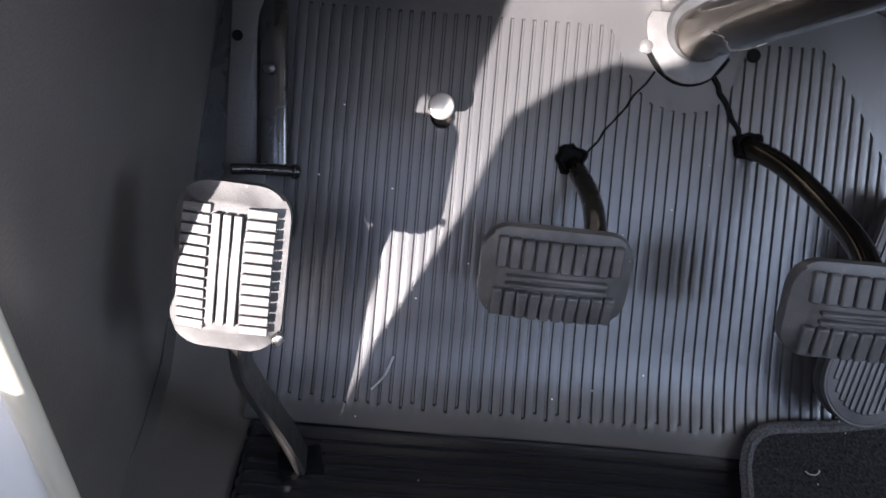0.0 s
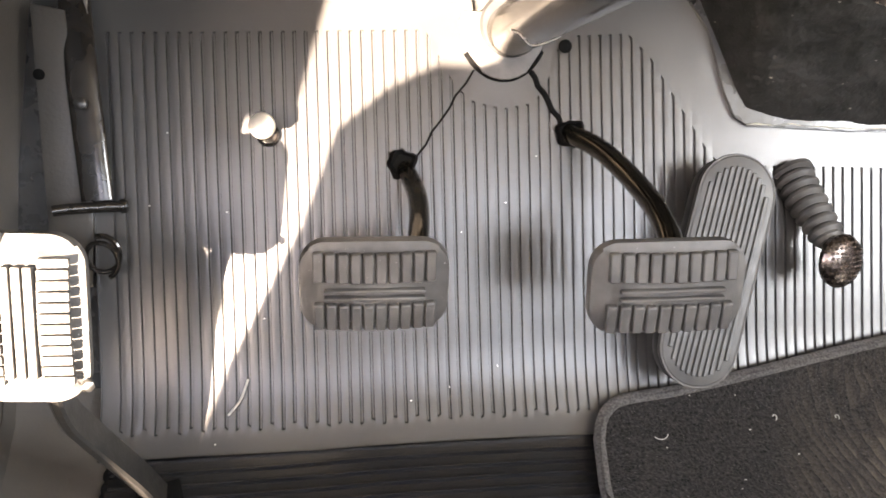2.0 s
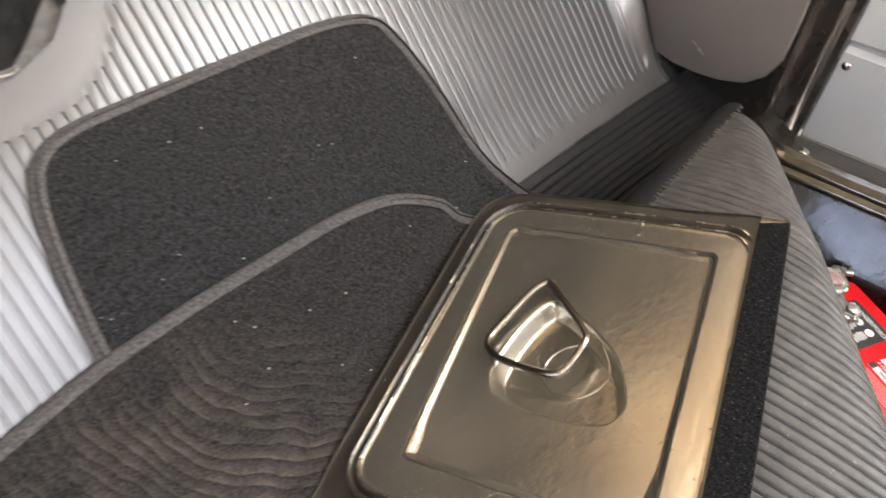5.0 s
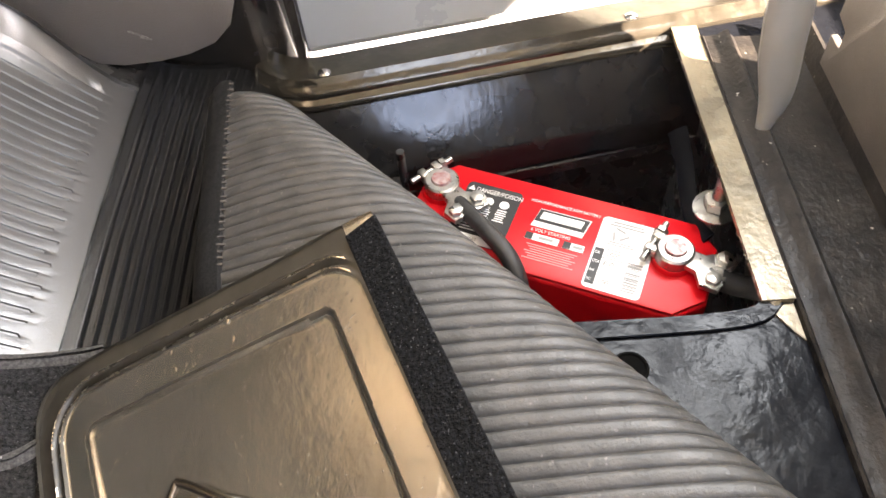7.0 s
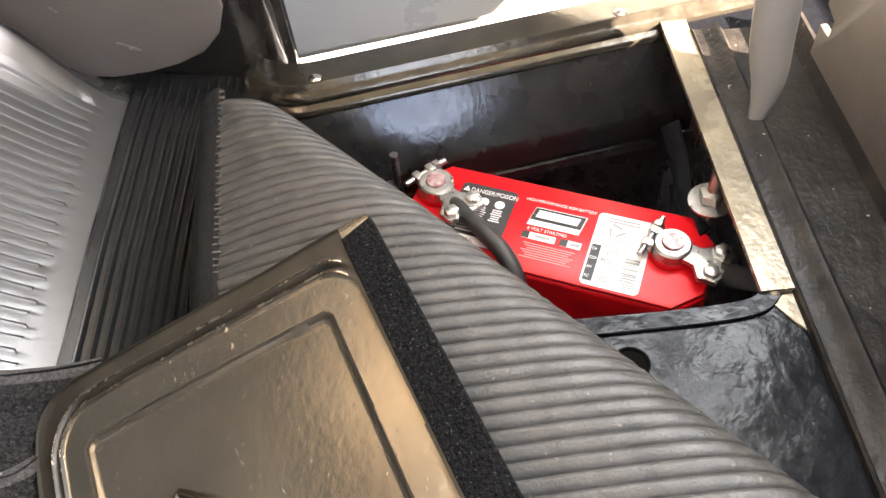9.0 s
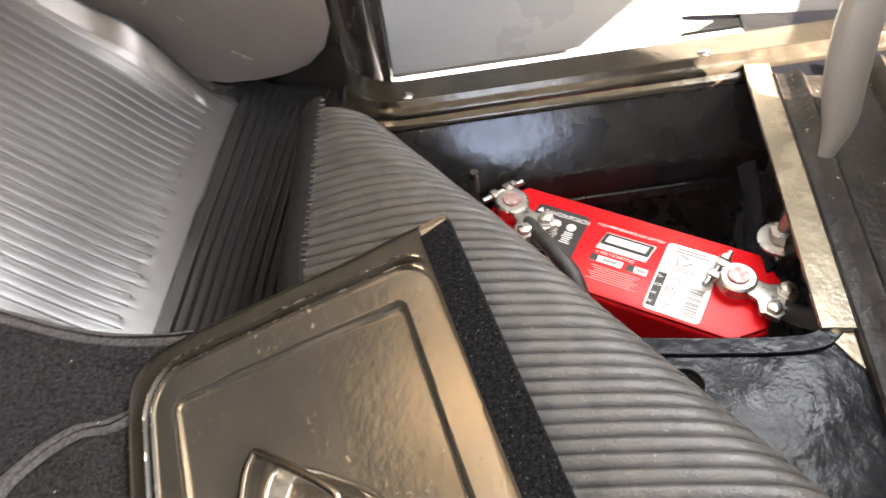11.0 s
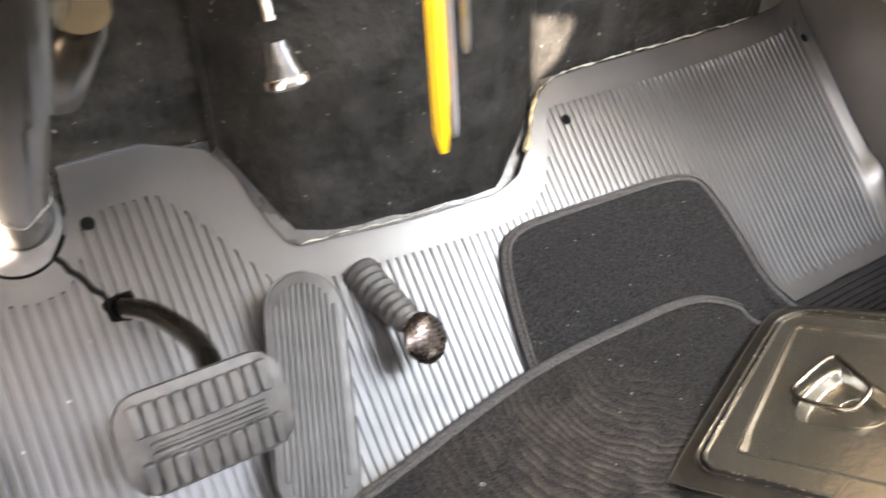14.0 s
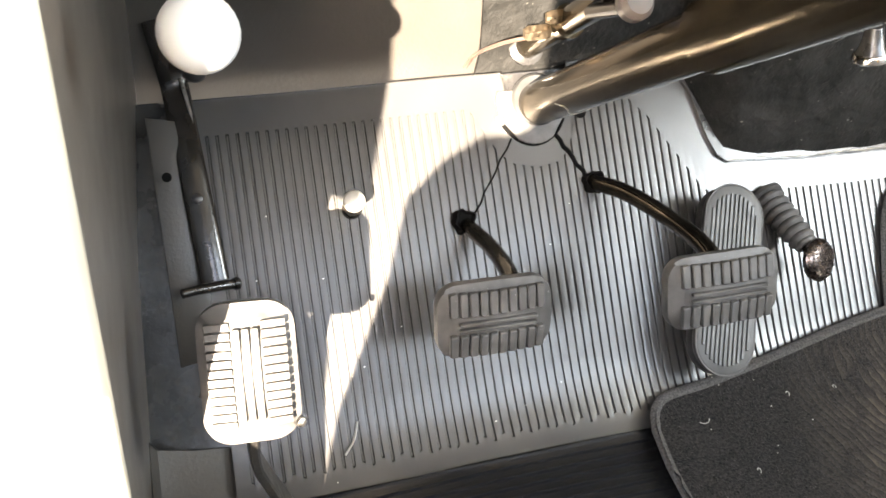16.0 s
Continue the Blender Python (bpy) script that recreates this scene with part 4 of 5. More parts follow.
brake = thing("brake_pedal", (0.142, 0.175, 0.165), "grey ribbed rubber pedal on a black curved arm beside the accelerator", "pedal", "floor pedals")
pedal_pad("pad", basis((0.147, -0.055, 0.231), (1, -0.08, 0.05), (-0.03, -0.88, 0.46)), 0.090, 0.053, brake)
part("arm", tube(smooth_line([(0.136, 0.19, 0.165), (0.143, 0.168, 0.172), (0.158, 0.13, 0.185), (0.170, 0.07, 0.199), (0.168, 0.015, 0.215), (0.158, -0.035, 0.224)]), 0.0085, 16), PEDAL_ARM, brake, "black steel arm")
part("plate", moved(box((0.05, 0.036, 0.004), (0, 0, -0.021), 0.001), basis((0.147, -0.055, 0.231), (1, -0.08, 0.05), (-0.03, -0.88, 0.46))), ARM_METAL, brake)
bm = torn_ring(0.0122, on_toe(0.142, 0.172, 0.001), 7.0)
part("grommet", bm, DARK, brake, "black grommet at the mat")

park = thing("parking_brake_pedal", (-0.205, -0.058, 0.0), "upright grey ribbed rubber pedal on a flat bent arm", "pedal")
PARK = basis((-0.220, -0.068, 0.243), (1, -0.10, 0.02), (-0.03, -0.80, 0.60))
pedal_pad("pad", PARK, 0.0565, 0.088, park, ribs=12, thick=0.016, upright=True)
part("arm", flat_bar(smooth_line([(-0.222, -0.050, 0.24), (-0.224, -0.056, 0.19), (-0.226, -0.060, 0.145), (-0.221, -0.060, 0.115), (-0.205, -0.058, 0.05), (-0.196, -0.056, 0.0), (-0.192, -0.055, -0.02)]), 0.024, 0.0075, (1, 0.10, 0.15)), DULL_BLACK, park, "flat black steel arm")
part("bolt", moved(lathe([(0.0036, 0), (0.0036, 0.003), (0.002, 0.004)], 6), basis((-0.1915, -0.085, 0.208), (0, 0, 1), (0.5, -0.8, 0.3))), STEEL, park, "small steel bolt")
part("boot", moved(box((0.034, 0.024, 0.006), (0, 0, 0.003), 0.002), basis((-0.198, -0.057, -0.001), (1, 0.3, 0), (0, 0, 1))), DARK, park, "black slot around the arm")

bracket = thing("pedal_bracket", (-0.262, 0.15, 0.16), "black steel bracket and strap on the cowl side", "bracket")
out = [(0.0, 0.0), (0.030, 0.004), (0.034, 0.06), (0.030, 0.14), (0.024, 0.22), (0.0, 0.225)]
part("web", moved(prism(out, 0.003, 0.0008), basis((-0.284, 0.085, 0.085), (1, 0, 0), (0.08, -0.76, 0.64))), FIREWALL, bracket)
part("strap", tube(smooth_line([(-0.244, 0.128, 0.145), (-0.247, 0.16, 0.180), (-0.251, 0.20, 0.222), (-0.254, 0.232, 0.25), (-0.257, 0.262, 0.275), (-0.262, 0.268, 0.33)]), 0.0125, 12, 0.35, up=(0, -0.7, 0.7)), ARM_METAL, bracket, "glossy black strap")
part("stop_knob", moved(lathe([(0.004, -0.020), (0.005, -0.010), (0.0085, -0.0065), (0.0108, -0.001), (0.0104, 0.004), (0.0075, 0.0085), (0.0035, 0.0105), (0.0003, 0.011)], 24), basis((-0.236, 0.237, 0.297), (1, 0, 0), (0.35, -0.8, 0.45))), CABLE, bracket, "dull black round knob")
part("edge_streak", tube(smooth_line([(-0.2335, 0.140, 0.157), (-0.237, 0.17, 0.191), (-0.241, 0.20, 0.222), (-0.245, 0.232, 0.252), (-0.250, 0.258, 0.278)]), [0.0010 + 0.0014 * max(0.0, k / 32 - 0.35) for k in range(33)], 6), STEEL, bracket, "thin pale steel streak along the strap's edge")
part("pin", tube([(-0.272, 0.110, 0.152), (-0.262, 0.114, 0.150), (-0.238, 0.124, 0.142), (-0.226, 0.128, 0.138)], 0.0044, 10), ARM_METAL, bracket, "black hinge pin")
part("pin_head", moved(lathe([(0.006, 0), (0.006, 0.004), (0.004, 0.006)], 12), basis((-0.228, 0.127, 0.139), (0, 0, 1), (0.9, 0.35, -0.2))), ARM_METAL, bracket)
part("spring", tube([(-0.240 + 0.0125 * math.cos(a), 0.088 + 0.006 * math.sin(a) + 0.0012 * a, 0.118 + 0.0125 * math.sin(a)) for a in np.linspace(-1.2, 8.2, 44)], 0.0021, 8), ARM_METAL, bracket, "black looped return spring")
part("spring_rod", tube([(-0.252, 0.080, 0.112), (-0.262, 0.066, 0.094), (-0.268, 0.052, 0.078)], 0.0026, 8), DULL_BLACK, bracket)
part("hole", moved(lathe([(0.0042, 0), (0.0042, 0.0008), (0.002, 0.001)], 14), basis((-0.270, 0.169, 0.235), (1, 0, 0), (0.08, -0.76, 0.64))), DARK, bracket)
part("bolt", moved(lathe([(0.005, 0), (0.005, 0.003), (0.0025, 0.0045)], 8), basis((-0.249, 0.172, 0.206), (1, 0, 0), (0, -0.7, 0.7))), BLACK_METAL, bracket)

# accelerator treadle
gas = thing("accelerator_pedal", (0.25, 0.06, 0.05), "long grey ribbed rubber accelerator treadle with thin metal rim", "pedal")
GA, GB = Vector((0.2215, -0.014, 0.058)), Vector((0.277, 0.124, 0.182))
long_way = (GB - GA).normalized()
mid = (GA + GB) / 2
side_way = long_way.cross(Vector((0, -0.7, 0.71))).normalized()
GAS = basis(mid, side_way, side_way.cross(long_way))
if GAS.to_3x3().col[2].z < 0:
    GAS = basis(mid, -side_way, (-side_way).cross(long_way))
length, width = (GB - GA).length, 0.065
stadium = [(width / 2 * math.cos(radians(a)), length / 2 - width / 2 + width / 2 * math.sin(radians(a))) for a in range(0, 181, 12)] + [(width / 2 * math.cos(radians(a)), -length / 2 + width / 2 + width / 2 * math.sin(radians(a))) for a in range(180, 361, 12)]
part("tread", moved(prism(stadium, 0.009, 0.002, 3), GAS @ Matrix.Translation((0, 0, -0.004))), TREAD, gas)
for k in range(11):
    x = (k - 5) * 0.0049
    y_end = length / 2 - width / 2 + math.sqrt(max(0.0, (width / 2 - 0.007) ** 2 - x * x))
    y0, y1 = -y_end + 0.002, y_end - 0.003
    part("rib", moved(box((0.0038, y1 - y0, 0.0022), (x, (y0 + y1) / 2, 0.0052), 0.0006, 1), GAS), TREAD, gas)
part("body", moved(prism([(x * 0.99, y * 0.995) for x, y in stadium], 0.013, 0.002, 2), GAS @ Matrix.Translation((0, 0, -0.0165))), DULL_BLACK, gas, "black moulded underside")
rim = [GAS @ Vector((x * 1.0, y * 1.0, 0.0038)) for x, y in stadium]
part("rim", tube(rim + [rim[0]], 0.0010, 6), PAD, gas, "thin dark metal rim")
part("rod", tube([(0.262, 0.10, 0.14), (0.262, 0.13, 0.125)], 0.006, 10), ARM_METAL, gas)
part("hinge", moved(box((0.03, 0.02, 0.035), (0, -0.07, -0.022), 0.003), GAS), ARM_METAL, gas)

# foot starter: bellows and chequered plated button
starter = thing("foot_starter", (0.345, 0.145, 0.143), "black rubber bellows with a chequered plated foot button", "foot switch")
S0, S1 = Vector((0.344, 0.150, 0.140)), Vector((0.359, 0.058, 0.123))
axis = (S1 - S0).normalized()
bell = [(0.0195, 0.0), (0.0198, 0.004)]
for k in range(7):
    h = 0.006 + k * 0.0092
    r = 0.0182 - 0.0006 * k
    bell += [(r - 0.0032, h), (r, h + 0.003), (r, h + 0.0055), (r - 0.0032, h + 0.0088)]
bell += [(0.012, 0.0725), (0.010, 0.076)]
part("bellows", moved(lathe(bell, 26), basis(S0, (1, 0, 0), axis)), PAD, starter, "black ribbed rubber bellows")
part("shank", moved(lathe([(0.0075, 0.072), (0.0075, 0.090)], 16), basis(S0, (1, 0, 0), axis)), ARM_METAL, starter)
BUT = basis(S1, (1, 0, 0), (0.28, -0.72, 0.55)) @ Matrix.Scale(1.12, 4)
bm = lathe([(0.010, -0.006), (0.0195, -0.004), (0.0205, 0.0), (0.0185, 0.003), (0.0120, 0.0055), (0.005, 0.0065), (0.0003, 0.0067)], 28)
bms = [bm]
for i in range(-4, 5):
    for j in range(-4, 5):
        r2 = (i * i + j * j) * 0.0036**2
        if r2 < 0.0165**2:
            bms.append(box((0.0024, 0.0024, 0.002), (i * 0.0036, j * 0.0036, 0.0066 - 11 * r2), 0.0005, 1))
part("button", moved(joined(*bms), BUT), material("worn_chrome", (0.17, 0.14, 0.13), 0.26, metal=1.0, second=(0.07, 0.058, 0.053), scale=160, rough_vary=0.06), starter, "worn chequered chrome button")

dimmer = thing("dimmer_switch", (-0.115, 0.165, 0.165), "round plated floor button on the ribbed mat", "foot switch")
part("button", moved(lathe([(0.0135, -0.006), (0.0150, -0.003), (0.0150, 0.002), (0.0135, 0.0055), (0.009, 0.0075), (0.0003, 0.0082)], 28), basis((-0.112, 0.150, 0.200), (1, 0, 0), (0, -0.66, 0.75)) @ Matrix.Scale(0.68, 4)), material("dull_plating", (0.62, 0.59, 0.52), 0.42, metal=0.6, second=(0.52, 0.49, 0.43), scale=90), dimmer)
part("stem", tube([(-0.112, 0.151, 0.199), (-0.110, 0.172, 0.172)], 0.0045, 14), ARM_METAL, dimmer)
part("collar", moved(lathe([(0.0095, 0), (0.0095, 0.004), (0.007, 0.007), (0.005, 0.007)], 20), basis(on_toe(-0.111, 0.173, 0.0), (1, 0, 0), TOE_UP)), ARM_METAL, dimmer)

# steering column
column = thing("steering_column", (0.092, 0.235, 0.232), "glossy black steering column tube through the toe board", "steering column")
C0, CW = Vector((0.092, 0.232, 0.232)), Vector((0.022, -0.771, 0.636)).normalized()
part("jacket", tube([C0 + CW * s for s in (-0.03, 0.0, 0.1, 0.2, 0.3, 0.36)], 0.0215, 28), COLUMN, column)
part("sleeve", tube([C0 + CW * s for s in (0.30, 0.305, 0.34, 0.42, 0.50)], [0.0215, 0.026, 0.0262, 0.0262, 0.0262], 28), COLUMN, column, "thicker black sleeve")
CB = basis(C0, (1, 0, 0), CW)
lug = tube(smooth_line([CB @ Vector(p) for p in ((0.017, 0.002, 0.288), (0.0195, 0.004, 0.296), (0.0205, 0.004, 0.315), (0.0195, 0.003, 0.333), (0.016, 0.001, 0.342))]), 0.0085, 12, 0.7, up=CB.to_3x3() @ Vector((0.8, 0.6, 0)))
part("lug", lug, LUG_METAL, column, "bronze-coloured welded lug")
part("lever_socket", tube([CB @ Vector(p) for p in ((0.021, -0.006, 0.294), (0.022, -0.007, 0.30), (0.024, -0.008, 0.34), (0.0265, -0.009, 0.378), (0.027, -0.009, 0.386))], [0.010, 0.013, 0.0135, 0.014, 0.012], 20), COLUMN, column, "black lever socket below the lug")
rng = random.Random(3)
thread = []
for k in range(40):
    a = radians(-60 + 4.2 * k)
    thread.append(CB @ Vector((0.0218 * math.sin(a), -0.0218 * math.cos(a), 0.088 + 0.010 * math.sin(k * 0.35) + rng.uniform(-0.0015, 0.0015) + 0.0004 * k)))
part("thread", tube(smooth_line(thread, 2), 0.00045, 5), LINT, column, "loose pale thread caught on the tube")
part("escutcheon", moved(lathe([(0.027, 0.0), (0.027, 0.004), (0.0245, 0.0065), (0.0215, 0.0065)], 28), basis(on_toe(0.092, 0.236, 0.002), (1, 0, 0), TOE_UP)), CABLE, column, "black collar ring")
fan = [(0.030 * math.cos(radians(a)), 0.030 * math.sin(radians(a))) for a in range(180, 361, 12)]
fan = [(x * 1.25, y * 1.5 + (0.004 if abs(x) > 0.02 else 0)) for x, y in fan] + [(0.034, 0.012), (-0.034, 0.012)]
part("boot_plate", moved(prism(fan, 0.004, 0.001), basis(on_toe(0.086, 0.236, 0.0005), (1, 0, 0), TOE_UP)), PAD, column, "grey rubber plate around the column")
arc = [on_toe(0.086 + 0.039 * math.cos(radians(a)), 0.240 + 0.036 * math.sin(radians(a)), 0.0016) for a in range(208, 333, 8)]
part("gap", tube(arc, 0.0022, 6, 0.5), DARK, column, "dark gap under the plate")
T0 = Vector((0.088, 0.272, 0.275))
shaft = thing("shift_shaft", T0, "thin black shift tube with brass fittings beside the column", "shaft")
part("tube", tube([T0 + CW * s for s in (-0.01, 0.05, 0.14, 0.24)], 0.0125, 20), COLUMN, shaft)
part("clamp_ring", moved(lathe([(0.0130, -0.004), (0.0158, -0.004), (0.0158, 0.004), (0.0130, 0.004)], 24), basis(T0 + CW * 0.105, (1, 0, 0), CW)), COLUMN, shaft, "bronzed clamp ring")
part("flange", moved(lathe([(0.019, 0), (0.019, 0.004), (0.013, 0.008), (0.011, 0.008)], 20), basis(T0, (1, 0, 0), CW)), BLACK_METAL, shaft)
for at, r in (((0.063, 0.192, 0.333), 0.0075), ((0.078, 0.184, 0.351), 0.0065)):
    part("fitting", moved(lathe([(r * 0.7, -0.012), (r, -0.008), (r, 0.008), (r * 0.7, 0.012)], 6), basis(at, (0, 0, 1), (1, -0.15, 0.12))), BRASS, shaft, "brass fitting")
part("lever_boss", moved(lathe([(0.013, 0), (0.0165, 0.005), (0.0165, 0.014), (0.012, 0.019)], 22), basis((0.070, 0.060, 0.418), (1, 0, 0), CW) @ Matrix.Scale(0.8, 4)), PALE_PINK, shaft, "pale pinkish boss")
part("lever_stem", tube([T0 + CW * 0.20, (0.074, 0.12, 0.385), (0.071, 0.066, 0.414)], 0.006, 10), ARM_METAL, shaft)
part("line", tube(smooth_line([(0.066, 0.190, 0.330), (0.048, 0.202, 0.322), (0.036, 0.225, 0.305), (0.028, 0.255, 0.28), (0.024, 0.268, 0.26)]), 0.0019, 8), PINK, shaft, "copper-pink brake line")

# ---- battery ----
BX, BY = Vector((-0.40, -0.9165, 0)), Vector((0.9165, -0.40, 0))
BAT = basis((0.946, -0.330, -0.055), BX, (0, 0, 1))
battery = thing("battery", (0.946, -0.330, -0.264), "red six volt car battery with cable clamps in the floor well", "battery")
hw, hl, ch = 0.045, 0.119, 0.020
out = [(-hl, -hw + ch), (-hl + ch, -hw), (hl - ch, -hw), (hl, -hw + ch), (hl, hw - ch), (hl - ch, hw), (-hl + ch, hw), (-hl, hw - ch)]
part("case", moved(prism(out, 0.21, 0.004, 3), BAT @ Matrix.Translation((0, 0, -0.21))), RED, battery)
part("ridge", moved(prism([(x * 0.985, y * 0.965) for x, y in out], 0.004, 0.0015), BAT @ Matrix.Translation((0, 0, -0.0015))), RED, battery)


def patch(name, u0, u1, v0, v1, mat, parent, up, radius=0.0, label=""):
    w, h = u1 - u0, v1 - v0
    pts = round_rect(w, h, radius, 4) if radius else [(-w / 2, -h / 2), (w / 2, -h / 2), (w / 2, h / 2), (-w / 2, h / 2)]
    bm = moved(prism(pts, 0.0004), BAT @ Matrix.Translation(((u0 + u1) / 2, (v0 + v1) / 2, up)))
    return part(name, bm, mat, parent, label, smooth=False)


def lettering(text, u, v, size, mat, parent, up, squeeze=1.0, turn=0.0):
    cu = bpy.data.curves.new("text", "FONT")
    cu.body, cu.size, cu.extrude = text, size, 0.00008
    ob = bpy.data.objects.new("text", cu)
    scene.collection.objects.link(ob)
    bpy.context.view_layer.update()
    me = bpy.data.meshes.new_from_object(ob.evaluated_get(bpy.context.evaluated_depsgraph_get()))
    bpy.data.objects.remove(ob)
    bm = bmesh.new()
    bm.from_mesh(me)
    bpy.data.meshes.remove(me)
    moved(bm, BAT @ Matrix.Translation((u, v, up)) @ Matrix.Rotation(turn, 4, "Z") @ Matrix.Diagonal((squeeze, 1, 1, 1)))
    return part("lettering", bm, mat, parent, smooth=False)


Z1, Z2, Z3 = 0.0026, 0.0031, 0.0036
lb = patch("warning_label", -0.082, -0.036, -0.032, 0.029, LABEL_BLACK, battery, Z1, 0.004, "black warning label with white print")
lettering("DANGER/POISON", -0.074, 0.0205, 0.0062, LABEL_WHITE, lb, Z2, 0.80)
rng = random.Random(4)
bms = [prism([(-0.0028, -0.0022), (0.0028, -0.0022), (0, 0.0026)], 0.0003)]
moved(bms[0], BAT @ Matrix.Translation((-0.0775, 0.0226, Z2)))
for u, v in ((-0.073, 0.0125), (-0.060, 0.0125), (-0.047, 0.0125)):
    bms.append(moved(lathe([(0.0040, 0), (0.0040, 0.0003)], 16), BAT @ Matrix.Translation((u, v, Z2))))
for k in range(8):
    for u in (-0.073, -0.060, -0.047):
        w = rng.uniform(0.006, 0.010)
        if k < 6 or u != -0.047:
            bms.append(moved(box((w, 0.0010, 0.0003)), BAT @ Matrix.Translation((u, 0.0065 - k * 0.0022, Z2))))
for k in range(3):
    bms.append(moved(box((0.030 - 0.004 * k, 0.0012, 0.0003)), BAT @ Matrix.Translation((-0.063, -0.0138 - k * 0.0026, Z2))))
part("print", joined(*bms), LABEL_WHITE, lb, smooth=False)
patch("notice_strip", -0.081, -0.038, -0.0315, -0.0235, LABEL_WHITE, lb, Z2, 0.002)
lettering("WARNING", -0.074, -0.0292, 0.0045, LABEL_BLACK, lb, Z3, 0.8)
logo = part("logo_plate", moved(prism([(-0.0215, 0.001), (0.0195, 0.001), (0.0225, 0.0195), (-0.0185, 0.0195)], 0.0004), BAT @ Matrix.Translation((0, 0, Z1))), LABEL_WHITE, battery, "white and black slanted plate", smooth=False)
part("plate_face", moved(prism([(-0.0202, 0.0062), (0.0196, 0.0062), (0.0216, 0.0185), (-0.0182, 0.0185)], 0.0004), BAT @ Matrix.Translation((0, 0, Z2))), LABEL_BLACK, logo, smooth=False)
part("plate_mark", moved(prism([(-0.0165, 0.0088), (0.0165, 0.0088), (0.0178, 0.0160), (-0.0152, 0.0160)], 0.0004), BAT @ Matrix.Translation((0, 0, Z3))), LABEL_WHITE, logo, smooth=False)
lettering("6 VOLT STARTING", -0.020, -0.0035, 0.0042, LABEL_WHITE, battery, Z1, 0.9)
for u0, u1 in ((-0.022, 0.004), (0.008, 0.024)):
    b = patch("type_box", u0, u1, -0.0125, -0.0060, LABEL_WHITE, battery, Z1)
    patch("box_tab", u0 - 0.0002, u0 + 0.0055, -0.0123, -0.0062, LABEL_BLACK, b, Z2)
    part("code_bar", moved(box(((u1 - u0) * 0.45, 0.0026, 0.0003)), BAT @ Matrix.Translation(((u0 + u1) / 2 + 0.003, -0.0092, Z2))), LABEL_GREY, b, smooth=False)
bms = []
for k in range(7):
    w = 0.040 - 0.004 * (k % 3)
    bms.append(moved(box((w, 0.0008, 0.0003)), BAT @ Matrix.Translation((0.001, -0.0165 - k * 0.0022, Z1))))
part("fine_print", joined(*bms), material("pale_red_ink", (0.7, 0.25, 0.25), 0.5), battery, smooth=False)
lettering("HIGH-PERFORMANCE AGM BATTERY", -0.0285, 0.0245, 0.0040, LABEL_WHITE, battery, Z2, 0.85)
wl = patch("rating_label", 0.030, 0.073, -0.041, 0.0285, LABEL_WHITE, battery, Z1, 0.004, "white rating label with black print")
bms = []
for k in range(3):
    a = radians(90 + 120 * k)
    bms.append(moved(box((0.0085, 0.0020, 0.0003)), BAT @ Matrix.Translation((0.046 + 0.0046 * math.cos(a), 0.013 + 0.0046 * math.sin(a), Z2)) @ Matrix.Rotation(a + 1.2, 4, "Z")))
for k, w in enumerate((0.024, 0.027)):
    bms.append(moved(box((w, 0.0016, 0.0003)), BAT @ Matrix.Translation((0.050, 0.0245 - 0.003 * k, Z2))))
for k, w in enumerate((0.017, 0.022)):
    bms.append(moved(box((w, 0.0010, 0.0003)), BAT @ Matrix.Translation((0.048, 0.0050 - 0.0022 * k, Z2))))
rng = random.Random(9)
v = -0.036
while v < -0.008:
    t = rng.choice((0.0006, 0.0011, 0.0016))
    bms.append(moved(box((0.011, t, 0.0003)), BAT @ Matrix.Translation((0.0635, v, Z2))))
    v += t + rng.choice((0.0007, 0.0012))
part("print", joined(*bms), LABEL_GREY, wl, smooth=False)
patch("rating_column", 0.0315, 0.0385, -0.0375, -0.0035, LABEL_BLACK, wl, Z2)
for k, (num, code) in enumerate((("1000", "CA"), ("800", "CCA"), ("", "AH"), ("100", "RC"))):
    v = -0.0098 - k * 0.0086
    if num:
        lettering(num, 0.0405, v, 0.0066, LABEL_BLACK, wl, Z2, 0.85)
    lettering(code, 0.0322, v + 0.0008, 0.0036, LABEL_WHITE, wl, Z3, 0.75)
for k in range(4):
    part("rule", moved(box((0.0155, 0.0004, 0.0003)), BAT @ Matrix.Translation((0.0465, -0.0028 - k * 0.0086, Z2))), LABEL_BLACK, wl, smooth=False)


GREASE = material("reddish_grease", (0.32, 0.09, 0.09), 0.3, metal=0.4, second=(0.5, 0.42, 0.40), scale=170, bump=0.0006, bump_scale=400)


